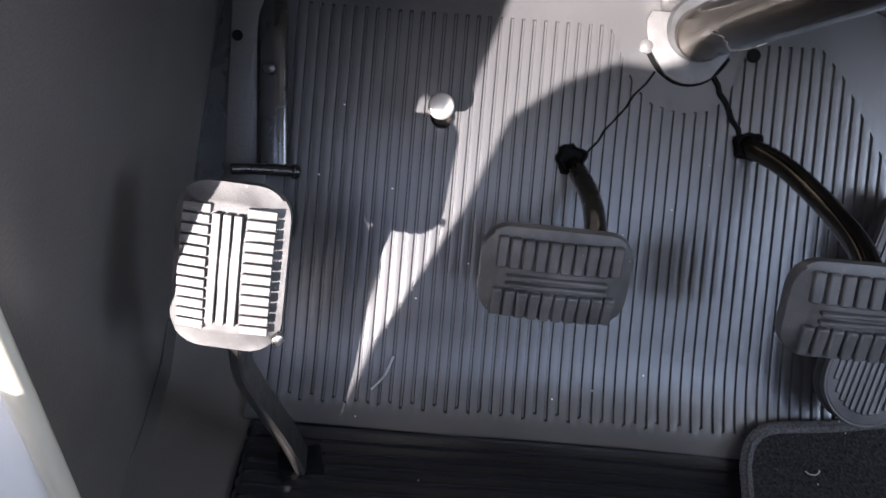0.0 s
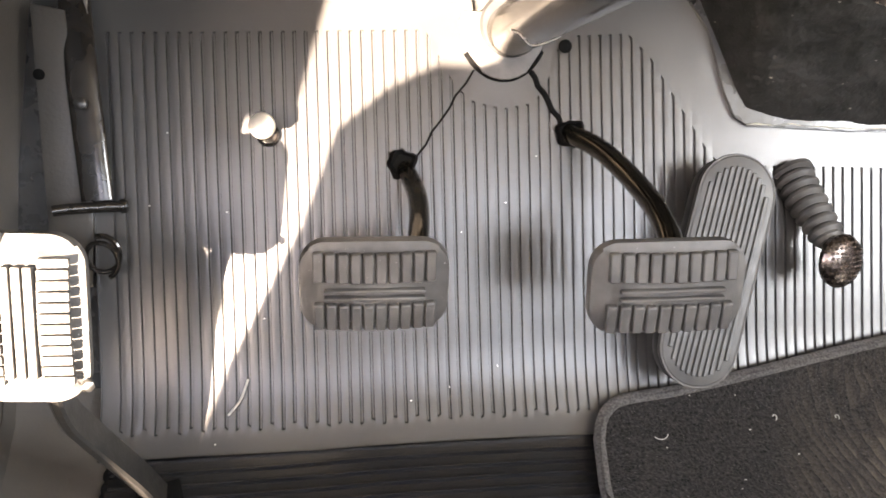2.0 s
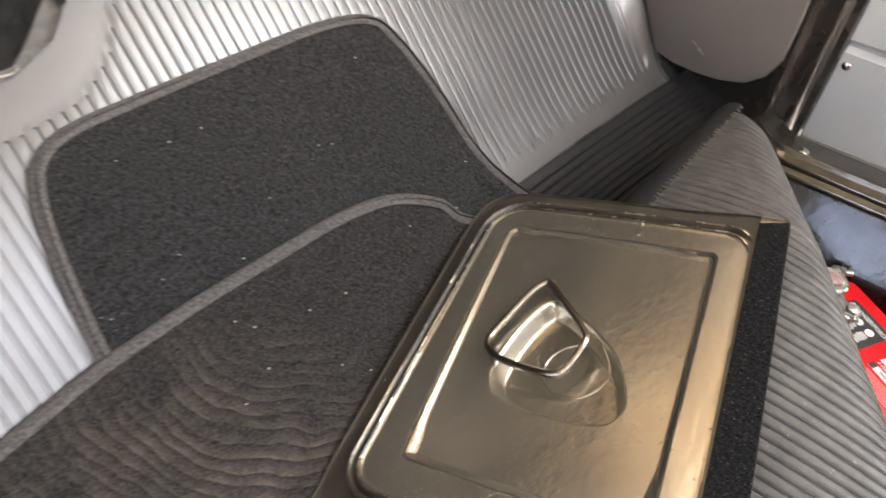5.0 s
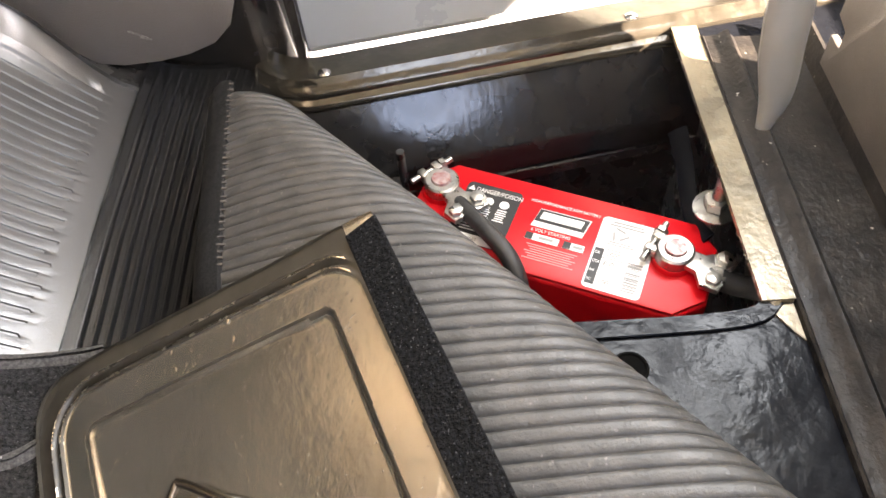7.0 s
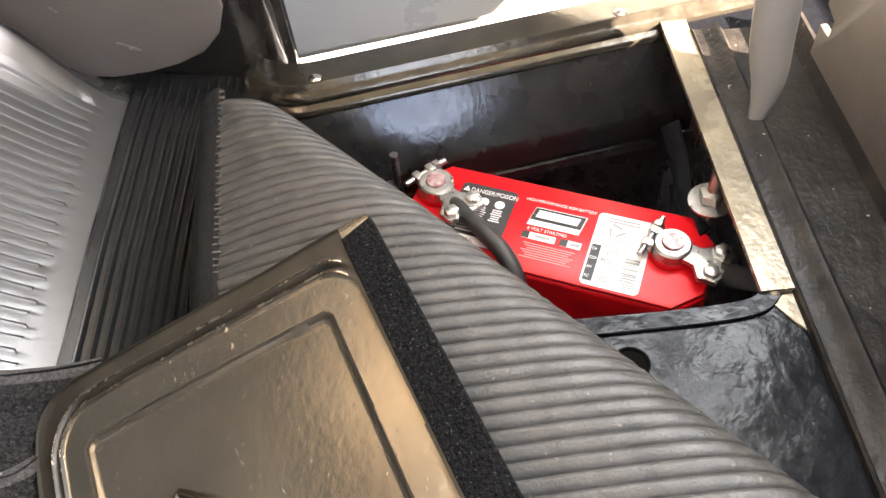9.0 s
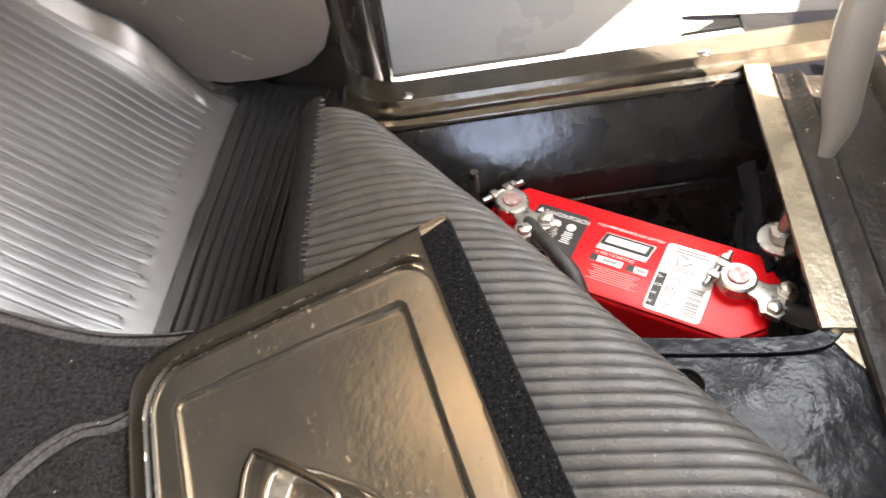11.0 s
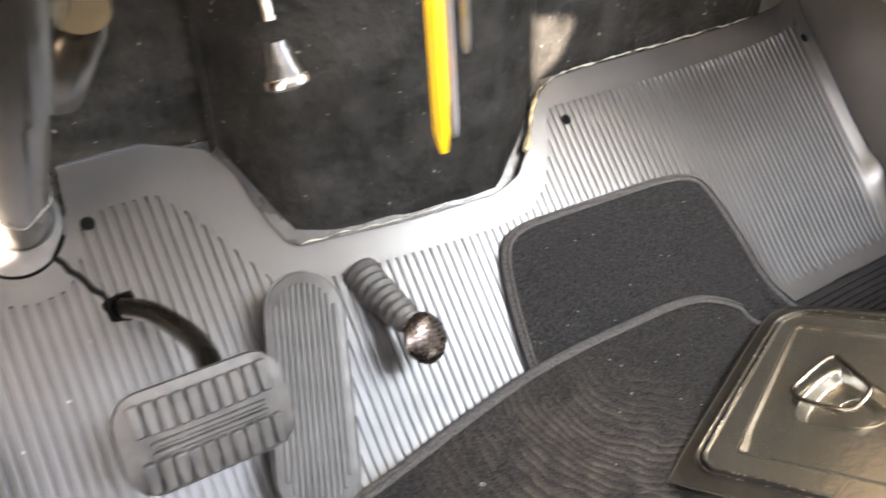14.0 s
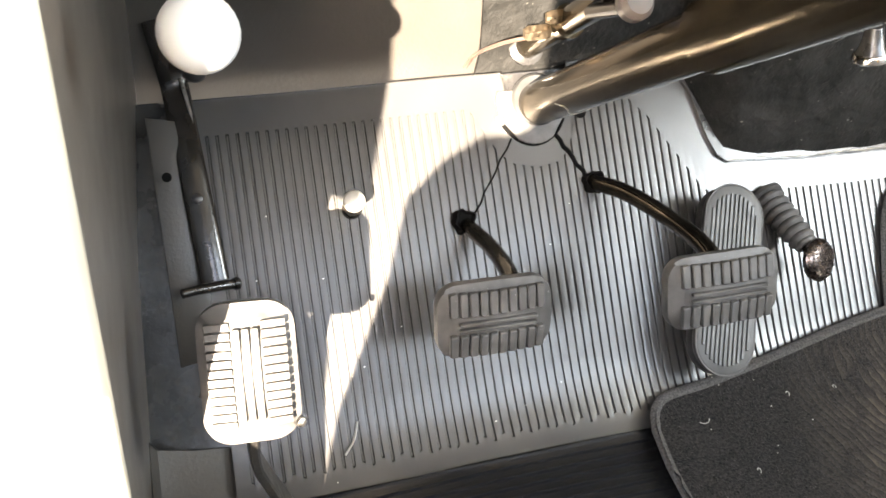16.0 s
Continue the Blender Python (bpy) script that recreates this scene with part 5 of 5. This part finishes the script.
def clamp(u, v, turn, label):
    c = thing("battery_clamp", BAT @ Vector((u, v, 0.004)), label, "battery clamp", "battery clamps")
    m = BAT @ Matrix.Translation((u, v, 0.0)) @ Matrix.Rotation(turn, 4, "Z")
    part("seat", moved(lathe([(0.016, 0.001), (0.016, 0.004), (0.0145, 0.006)], 26), m), RED, c)
    part("post", moved(lathe([(0.0088, 0.003), (0.0083, 0.017), (0.0075, 0.0185), (0.0003, 0.0188)], 22), m), GREASE, c, "post smeared with reddish grease")
    part("ring", moved(lathe([(0.0088, 0.006), (0.0140, 0.006), (0.0142, 0.015), (0.0125, 0.0165), (0.0090, 0.0165)], 26), m), STEEL, c)
    part("neck", moved(joined(box((0.010, 0.007, 0.009), (-0.016, 0.0065, 0.011), 0.0015), box((0.010, 0.007, 0.009), (-0.016, -0.0065, 0.011), 0.0015)), m), STEEL, c)
    part("pinch_bolt", moved(lathe([(0.0026, -0.018), (0.0026, 0.022)], 10), m @ basis((-0.017, 0, 0.011), (1, 0, 0), (0, 1, 0))), STEEL, c)
    part("nut", moved(lathe([(0.0052, 0), (0.0052, 0.0045)], 6), m @ basis((-0.017, 0.0105, 0.011), (1, 0, 0), (0, 1, 0))), STEEL, c)
    part("bridge", moved(prism([(0.011, -0.008), (0.020, -0.009), (0.027, -0.018), (0.040, -0.016), (0.042, 0.016), (0.030, 0.018), (0.020, 0.009), (0.011, 0.008)], 0.0055, 0.0012), m @ Matrix.Translation((0, 0, 0.008))), STEEL, c)
    for y in (-0.0105, 0.0105):
        part("cap_bolt", moved(lathe([(0.0078, 0), (0.0078, 0.0014), (0.0058, 0.0015), (0.0058, 0.0055), (0.0045, 0.0062)], 6), m @ Matrix.Translation((0.0335, y, 0.0135))), STEEL, c)
    return c, m


c, m = clamp(-0.100, 0.012, radians(-32), "zinc cable clamp on the battery's post with reddish grease")
part("cable", tube(smooth_line([(0.982, -0.256, -0.050), (0.971, -0.259, -0.045), (0.944, -0.276, -0.042), (0.920, -0.291, -0.045), (0.902, -0.298, -0.06), (0.895, -0.297, -0.09), (0.893, -0.29, -0.16)]), 0.0068, 14), CABLE, c, "thick black battery cable")
c, m = clamp(0.088, 0.004, radians(-14), "zinc cable clamp on the battery's other post")
part("cable", tube(smooth_line([m @ Vector(p) for p in ((0.036, 0.0, 0.006), (0.050, 0.004, 0.004), (0.070, 0.014, 0.0), (0.095, 0.028, -0.01), (0.12, 0.03, -0.05))]), 0.0085, 14), CABLE, c, "thick dark battery cable")

hold = thing("hold_down_bolt", (0.951, -0.455, -0.10), "zinc hold-down bolt with washer beside the battery", "bolt")
part("shank", tube([(0.951, -0.450, -0.12), (0.951, -0.450, -0.002)], 0.0052, 14), STEEL, hold)
part("washer", moved(lathe([(0.017, 0), (0.017, 0.002), (0.006, 0.0025)], 24), basis((0.951, -0.450, -0.040), (1, 0, 0), (0, 0.1, 1))), STEEL, hold)
part("nut", moved(lathe([(0.0095, 0), (0.0095, 0.009), (0.007, 0.010)], 6), basis((0.951, -0.450, -0.037), (1, 0, 0), (0, 0.1, 1))), STEEL, hold)
post = thing("hold_down_rod", (1.008, -0.205, -0.10), "dark threaded hold-down rod at the battery's end", "rod")
part("shank", tube([(1.010, -0.212, -0.16), (1.010, -0.212, -0.018)], 0.0035, 10), BLACK_METAL, post)
part("hook", box((0.016, 0.008, 0.05), (1.006, -0.206, -0.075), 0.002), BLACK_METAL, post)

# ---- access cover lying on the mat ----
def cover_place(u, v, h=0.0):
    return LO + LU * u + LV * v + LN * h


def polygon_gap(u, v, pts):
    """Distance outside a polygon, negative inside."""
    best, inside = 1e9, False
    for (ax, ay), (bx, by) in zip(pts, pts[1:] + pts[:1]):
        ex, ey, wx, wy = bx - ax, by - ay, u - ax, v - ay
        t = max(0.0, min(1.0, (wx * ex + wy * ey) / (ex * ex + ey * ey)))
        best = min(best, math.hypot(wx - ex * t, wy - ey * t))
        if (ay > v) != (by > v) and u < (bx - ax) * (v - ay) / (by - ay) + ax:
            inside = not inside
    return -best if inside else best


def inset(quad, r):
    """A four-cornered outline drawn in by r on all sides."""
    out = []
    for k in range(4):
        p, a, b = Vector(quad[k]), Vector(quad[k - 1]), Vector(quad[(k + 1) % 4])
        out.append(tuple(p + ((a - p).normalized() + (b - p).normalized()) * r))
    return out


def ease(t):
    t = max(0.0, min(1.0, t))
    return t * t * (3 - 2 * t)


BEAD_R, PANEL_R = 0.030, 0.008
BEAD = inset([(-0.0040, -0.0010), (0.2685, 0.0097), (0.286, 0.2252), (0.0178, 0.2091)], BEAD_R)
PANEL = inset([(0.0255, 0.0225), (0.238, 0.041), (0.249, 0.196), (0.041, 0.1845)], PANEL_R)
BOWL = [(0.097, 0.084), (0.118, 0.073), (0.150, 0.067), (0.170, 0.070), (0.182, 0.083), (0.188, 0.115), (0.187, 0.148), (0.178, 0.158), (0.164, 0.159), (0.135, 0.144), (0.112, 0.118), (0.100, 0.100)]
BOWL = [(p.x, p.y) for p in smooth_line([(u, v, 0.0) for u, v in BOWL[-1:] + BOWL], 4)[:-1]]


def cover_height(u, v):
    d = BEAD_R - polygon_gap(u, v, BEAD)  # inwards from the bead's line
    h = 0.0022 * (1.0 - ((v - 0.105) / 0.115) ** 2) + 0.001 * (1.0 - ((u - 0.14) / 0.14) ** 2)  # slightly crowned
    if d < 0:
        flat = ease((v - 0.15) / 0.05)
        h -= 0.0045 * (1.0 - flat) * min(1.0, -d / 0.019)
    if v < 0.203 + 0.06 * u:
        h += ease((0.203 + 0.06 * u - v) / 0.012) * (0.0026 * math.exp(-((d - 0.0006) / 0.0016) ** 2) + 0.0024 * math.exp(-((d - 0.0066) / 0.0016) ** 2) - 0.0018 * math.exp(-((d - 0.0036) / 0.0012) ** 2))
    wide = 0.0035 + 0.0015 * ease((0.06 - v) / 0.03) + 0.002 * ease((v - 0.15) / 0.02) + 0.004 * ease((u - 0.20) / 0.03)
    deep = 0.0044 * (1.0 - 0.55 * ease((0.055 - v) / 0.035))
    inner = polygon_gap(u, v, PANEL) - PANEL_R
    h -= deep * ease(-inner / wide) + 0.0005 * math.exp(-((inner + 0.0004) / 0.0009) ** 2) * ease((0.07 - v) / 0.03)
    if 0.09 < u < 0.195 and 0.06 < v < 0.165:
        h -= 0.0125 * ease(-polygon_gap(u, v, BOWL) / 0.0075)
    return h


def far_edge(v):
    return -0.0180 + 0.105 * v


def near_edge(v):
    return 0.2855 + 0.09 * v


cover = thing("access_cover", cover_place(0.14, 0.11), "bronze-black pressed steel battery access cover lying loose on the carpet", "cover")
nu, nv, ROUND = 400, 350, 0.030
grid = []
for i in range(nu + 1):
    row = []
    for j in range(nv + 1):
        f = j / nv
        w = -0.016 + 0.2365 * f
        a = max(0.0, ROUND - 0.2365 * f)
        u0 = far_edge(w) + ROUND - math.sqrt(ROUND * ROUND - a * a)
        u = u0 + (near_edge(w) - u0) * i / nu
        lo_v, hi_v = -0.016 + 0.04 * u, 0.2205 + 0.07 * u
        v = lo_v + (hi_v - lo_v) * f
        row.append(cover_place(u, v, cover_height(u, v)))
    grid.append(row)
bm = sheet(grid, 0.002)
for f in bm.faces:
    c = f.calc_center_median() - LO
    u, v = c.dot(LU), c.dot(LV)
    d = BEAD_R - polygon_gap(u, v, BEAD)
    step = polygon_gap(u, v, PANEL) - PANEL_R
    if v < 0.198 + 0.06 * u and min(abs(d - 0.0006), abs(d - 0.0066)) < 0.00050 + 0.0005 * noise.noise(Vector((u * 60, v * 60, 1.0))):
        f.material_index = 2  # paler crests of the two beads
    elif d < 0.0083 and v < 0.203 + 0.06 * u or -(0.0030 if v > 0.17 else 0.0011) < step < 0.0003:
        f.material_index = 1  # shade on the flange and in the grooves, put into the colour
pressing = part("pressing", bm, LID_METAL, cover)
pressing.data.materials.append(FLANGE_SHADE)
pressing.data.materials.append(PALE_BEAD)
part("hem", tube([cover_place(near_edge(v), v + 0.013, cover_height(near_edge(v), v + 0.011) + 0.0008) for v in np.linspace(-0.016, 0.222, 60)], 0.0018, 8), LID_METAL, cover, "folded lower edge")
strip = [(0.010 + 0.002, 0.2040), (0.10, 0.2085), (0.20, 0.2145), (0.302, 0.2210), (0.302, 0.2432), (0.20, 0.2362), (0.10, 0.2292), (0.010, 0.2228)]
bm = prism(strip, 0.0035, 0.0008, 1)
for q in bm.verts:
    q.co = cover_place(q.co.x, q.co.y, q.co.z + 0.0015)
part("hook_tape", bm, HOOK_TAPE, cover, "strip of black hook tape")
ring = [(0.086, 0.080, 0.006), (0.093, 0.089, 0.005), (0.121, 0.118, 0.002), (0.131, 0.1215, 0.001), (0.150, 0.1165, -0.001), (0.157, 0.109, -0.001), (0.156, 0.082, 0.001), (0.151, 0.065, 0.003), (0.142, 0.0585, 0.004), (0.128, 0.061, 0.004), (0.096, 0.0725, 0.006)]
path = smooth_line([cover_place(*p) for p in ring] + [cover_place(*ring[0])], 4)
part("ring_handle", tube(path, 0.0026, 10), WIRE, cover, "plated wire ring handle")
bu, bv = 0.1425, 0.1168
part("spot", tube([cover_place(bu + 0.0215 * math.cos(a), bv + 0.0215 * math.sin(a), cover_height(bu + 0.0215 * math.cos(a), bv + 0.0215 * math.sin(a)) + 0.0001) for a in np.linspace(0.0, 6.2832, 60)], 0.0005, 5), LID_METAL, cover, "faint round scribed line")
for u, v in ((0.0140, 0.0868), (0.0255, 0.0875), (0.0167, 0.1254), (0.0280, 0.1257)):
    part("rivet", moved(lathe([(0.0022, -0.001), (0.0021, 0.0001), (0.0014, 0.0003), (0.0003, 0.00035)], 12), basis(cover_place(u, v, cover_height(u, v)), LU, LN)), LID_METAL, cover)

# ---- under the dashboard ----
pull = thing("pull_knob", (0.232, -0.004, 0.402), "plated bell-shaped pull knob on a rod", "knob")
PB = basis((0.231, -0.005, 0.401), (1, 0, 0), (-0.12, 0.25, 0.95)) @ Matrix.Scale(0.86, 4)
part("bell", moved(lathe([(0.0040, 0.024), (0.0065, 0.023), (0.0075, 0.018), (0.0095, 0.008), (0.0118, 0.003), (0.0122, 0.001)], 24), PB), BLACK_METAL, pull, "dark tapered body")
part("flange", moved(lathe([(0.0135, 0.002), (0.0145, 0.000), (0.0145, -0.004), (0.0125, -0.0055), (0.0003, -0.0055)], 26), PB), CHROME, pull, "bright plated rim")
part("rod", tube([(0.2285, 0.0035, 0.43), (0.222, 0.028, 0.51), (0.215, 0.08, 0.60), (0.205, 0.17, 0.795)], 0.0028, 10), STEEL, pull)

stop = thing("plated_knob", (0.273, -0.134, 0.500), "small plated pull knob hanging below the dashboard", "knob", "control knobs")
SB = basis((0.273, -0.134, 0.500), (1, 0, 0), (-0.20, 0.30, 0.93))
part("flange", moved(lathe([(0.0003, -0.0015), (0.0085, -0.0015), (0.0098, 0.0), (0.0098, 0.002), (0.0085, 0.0032)], 26), SB), CHROME, stop, "bright plated rim")
part("body", moved(lathe([(0.0072, 0.003), (0.0066, 0.010), (0.0060, 0.020), (0.0048, 0.024), (0.0030, 0.025)], 24), SB), CHROME, stop)
part("rod", tube([SB @ Vector((0, 0, 0.022)), (0.262, -0.10, 0.56), (0.258, -0.02, 0.62), (0.255, 0.06, 0.66)], 0.0026, 10), STEEL, stop)

keys = thing("key_tag", (0.222, -0.165, 0.51), "yellow plastic key tag hanging with steel keys", "key tag")
KT = basis((0.226, -0.162, 0.424), (1, 0.35, 0), (0.35, -1, 0.1))
part("tag", moved(prism([(-0.008, 0.010), (-0.003, 0.0), (0.008, 0.004), (0.009, 0.075), (0.004, 0.082), (-0.006, 0.082), (-0.009, 0.076)], 0.003, 0.0006), KT @ Matrix.Rotation(0.9, 4, "Y")), YELLOW, keys, "bright yellow tag")
part("tag_back", moved(prism([(-0.011, 0.004), (-0.009, 0.000), (0.010, 0.018), (0.011, 0.075), (-0.010, 0.078)], 0.0022, 0.0005), KT @ Matrix.Translation((0.012, 0.004, -0.006)) @ Matrix.Rotation(0.35, 4, "Y")), ORANGE, keys, "orange tag behind")
part("tag_sleeve", moved(prism(round_rect(0.018, 0.078, 0.007, 4), 0.002, 0.0005), KT @ Matrix.Translation((0.022, 0.036, -0.010)) @ Matrix.Rotation(0.6, 4, "Y")), material("grey_plastic", (0.20, 0.20, 0.205), 0.35, second=(0.17, 0.17, 0.175), scale=40), keys, "grey plastic sleeve")
part("key", moved(prism([(-0.003, 0.030), (0.0, 0.026), (0.003, 0.030), (0.0035, 0.055), (0.009, 0.062), (0.009, 0.078), (0.004, 0.084), (-0.004, 0.084), (-0.009, 0.078), (-0.009, 0.062), (-0.0035, 0.055)], 0.002, 0.0004), KT @ Matrix.Translation((0.024, 0.004, -0.004)) @ Matrix.Rotation(0.4, 4, "Y")), STEEL, keys, "worn steel key")
part("ring", tube([KT @ Vector((0.006 + 0.014 * math.cos(a), 0.090 + 0.014 * math.sin(a), 0.002 * math.sin(3 * a))) for a in np.linspace(0, 6.3, 26)], 0.0016, 8), STEEL, keys, "steel split ring")
part("shank", tube([KT @ Vector((0.006, 0.10, 0)), (0.222, -0.13, 0.56), (0.222, -0.04, 0.62), (0.222, 0.18, 0.795)], 0.004, 10), STEEL, keys)

lever = thing("red_knob", (0.424, -0.013, 0.456), "glossy red control knob with a pale yellow cap", "knob", "control knobs")
RK = basis((0.420, -0.008, 0.456), (1, 0, 0), (0.12, -0.97, 0.08)) @ Matrix.Scale(1.28, 4)
part("ball", moved(lathe([(0.006, -0.020), (0.013, -0.016), (0.0175, -0.006), (0.0180, 0.002), (0.0165, 0.008), (0.013, 0.0105), (0.0003, 0.0108)], 28), RK), RED_KNOB, lever)
part("collar", moved(lathe([(0.0125, 0.010), (0.0128, 0.0145), (0.0115, 0.016), (0.009, 0.0165)], 26), RK), PALE_YELLOW, lever)
part("cap", moved(lathe([(0.009, 0.015), (0.009, 0.020), (0.0075, 0.024), (0.004, 0.0265), (0.0003, 0.027)], 24), RK), CREAM, lever)
part("rod", tube([(0.424, 0.005, 0.456), (0.42, 0.03, 0.48), (0.41, 0.05, 0.53)], 0.0035, 10), STEEL, lever)
lever = thing("white_knob", (0.367, -0.060, 0.4815), "white round control knob on a plated rod", "knob", "control knobs")
WK = basis((0.367, -0.060, 0.4815), (1, 0, 0), (0.2, -0.7, -0.4))
part("ball", moved(lathe([(0.005, -0.0175), (0.0115, -0.014), (0.0165, -0.005), (0.0170, 0.003), (0.0140, 0.011), (0.008, 0.0158), (0.0003, 0.017)], 28), WK), PALE_KNOB, lever)
part("rod", tube([(0.366, -0.050, 0.483), (0.345, -0.02, 0.495), (0.32, 0.03, 0.53)], 0.0032, 10), STEEL, lever)
side = thing("round_knob", (-0.216, -0.078, 0.487), "white round pull knob by the door pillar", "knob")
part("ball", moved(lathe([(0.004, -0.018), (0.012, -0.014), (0.0172, -0.004), (0.0175, 0.004), (0.0140, 0.0125), (0.007, 0.0170), (0.0003, 0.018)], 28), basis((-0.216, -0.078, 0.487), (1, 0, 0), (0.0, -0.8, 0.3))), WHITE, side)
part("rod", tube([(-0.216, -0.068, 0.484), (-0.216, -0.02, 0.50), (-0.216, 0.05, 0.56), (-0.216, 0.18, 0.795)], 0.003, 10), STEEL, side)

heater = thing("heater", (0.98, 0.06, 0.30), "tan enamelled heater box with round fan under the dashboard", "heater")
HX = basis((1.022, 0.050, 0.425), (1, -0.30, -0.12), (0, -0.25, 1))
part("box", moved(box((0.21, 0.11, 0.13), (0, 0, 0), 0.010, 3), HX), TAN, heater)
part("lower_tray", moved(box((0.172, 0.088, 0.032), (0.010, -0.006, -0.082), 0.006, 2), HX), TAN, heater)
part("fan_can", moved(lathe([(0.045, -0.04), (0.05, -0.03), (0.05, 0.03), (0.04, 0.042), (0.0003, 0.044)], 30), basis((0.845, 0.17, 0.407), (1, 0, 0), (-0.3, -0.6, -0.5))), TAN, heater)
part("fan_hub", moved(lathe([(0.030, 0.0), (0.026, 0.012), (0.0003, 0.014)], 26), basis((0.80, 0.19, 0.375), (1, 0, 0), (-0.2, -0.7, -0.4))), BLACK_METAL, heater)
part("hose", tube(smooth_line([(0.87, 0.14, 0.345), (0.91, 0.12, 0.338), (0.95, 0.10, 0.335), (0.99, 0.085, 0.34)]), 0.010, 12), ARM_METAL, heater)
for u, v in ((-0.07, -0.05), (0.05, -0.05), (0.095, -0.03)):
    part("screw", moved(lathe([(0.006, 0), (0.006, 0.003), (0.003, 0.005)], 10), HX @ basis((u, v + 0.002, -0.083 if u < 0.09 else -0.068), (1, 0, 0), (0, -0.4, -1))), CHROME, heater)
part("cable_clip", moved(lathe([(0.003, 0), (0.004, 0.005), (0.004, 0.012), (0.002, 0.015)], 12), basis((0.925, 0.03, 0.362), (1, 0, 0), (-0.1, -0.3, -1))), STEEL, heater)
part("shell_bracket", tube([(0.985, 0.13, 0.45), (0.985, 0.20, 0.52), (0.985, 0.262, 0.56)], 0.01, 8, 0.3), TAN, heater)

# pale seat handle behind the battery well
handle = thing("seat_handle", (0.885, -0.425, 0.10), "pale grey plastic seat adjuster handle", "handle")
hp = smooth_line([(0.880, -0.4245, 0.115), (0.884, -0.427, 0.135), (0.890, -0.424, 0.165), (0.898, -0.425, 0.205), (0.905, -0.44, 0.24), (0.91, -0.53, 0.27)])
part("grip", tube(hp, [0.003 + 0.0095 * math.sin(min(1.0, 0.12 + k / 22) * 1.57) for k in range(len(hp))], 14, 0.6, up=(1, 0.2, 0)), material("pale_grey_plastic", (0.22, 0.205, 0.185), 0.4, second=(0.19, 0.175, 0.155), scale=20), handle)

# ---- lint and grit ----
rng = random.Random(21)
bms = []
for k in range(48):
    x, y = rng.uniform(0.17, 0.70), rng.uniform(-0.32, 0.02)
    z = toe(x, y) + 0.0165
    if rng.random() < 0.9:
        bms.append(box((rng.uniform(0.0005, 0.0017), rng.uniform(0.0005, 0.0013), 0.0006), (x, y, z)))
    else:
        a, r = rng.uniform(0, 6.28), rng.uniform(0.0015, 0.004)
        bms.append(tube([(x + r * math.cos(a + s), y + r * math.sin(a + s), z + 0.0006) for s in np.linspace(0, rng.uniform(0.8, 2.2), 7)], 0.0003, 5))
for k in range(18):
    x, y = rng.uniform(0.48, 0.80), rng.uniform(-0.02, 0.12)
    bms.append(box((rng.uniform(0.0006, 0.0016), 0.0008, 0.0006), (x, y, toe(x, y) + (0.0095 if y > 0.055 else 0.0165))))
for k in range(22):
    x, y = rng.uniform(-0.23, 0.14), rng.uniform(-0.16, 0.20)
    bms.append(box((rng.uniform(0.0006, 0.0016), 0.0009, 0.0006), (x, y, toe(x, y) + 0.0006)))
for x, y, up in ((0.304, -0.027, 0.0170), (0.202, -0.036, 0.0170), (0.225, -0.10, 0.0170), (0.36, -0.03, 0.017)):
    a = rng.uniform(0, 6.28)
    bms.append(tube([(x + 0.0035 * math.cos(a + s) + 0.0015 * s, y + 0.0035 * math.sin(a + s), toe(x, y) + up + 0.0004) for s in np.linspace(0, 3.2, 9)], 0.0005, 5))
bms.append(tube(smooth_line([(-0.150, 0.004, 0.019), (-0.140, 0.014, 0.026), (-0.134, 0.028, 0.034)]), 0.0010, 5))
tagged(part("lint", joined(*bms), LINT), "scattered pale lint and grit on carpet and mat", "lint", kind="stuff")
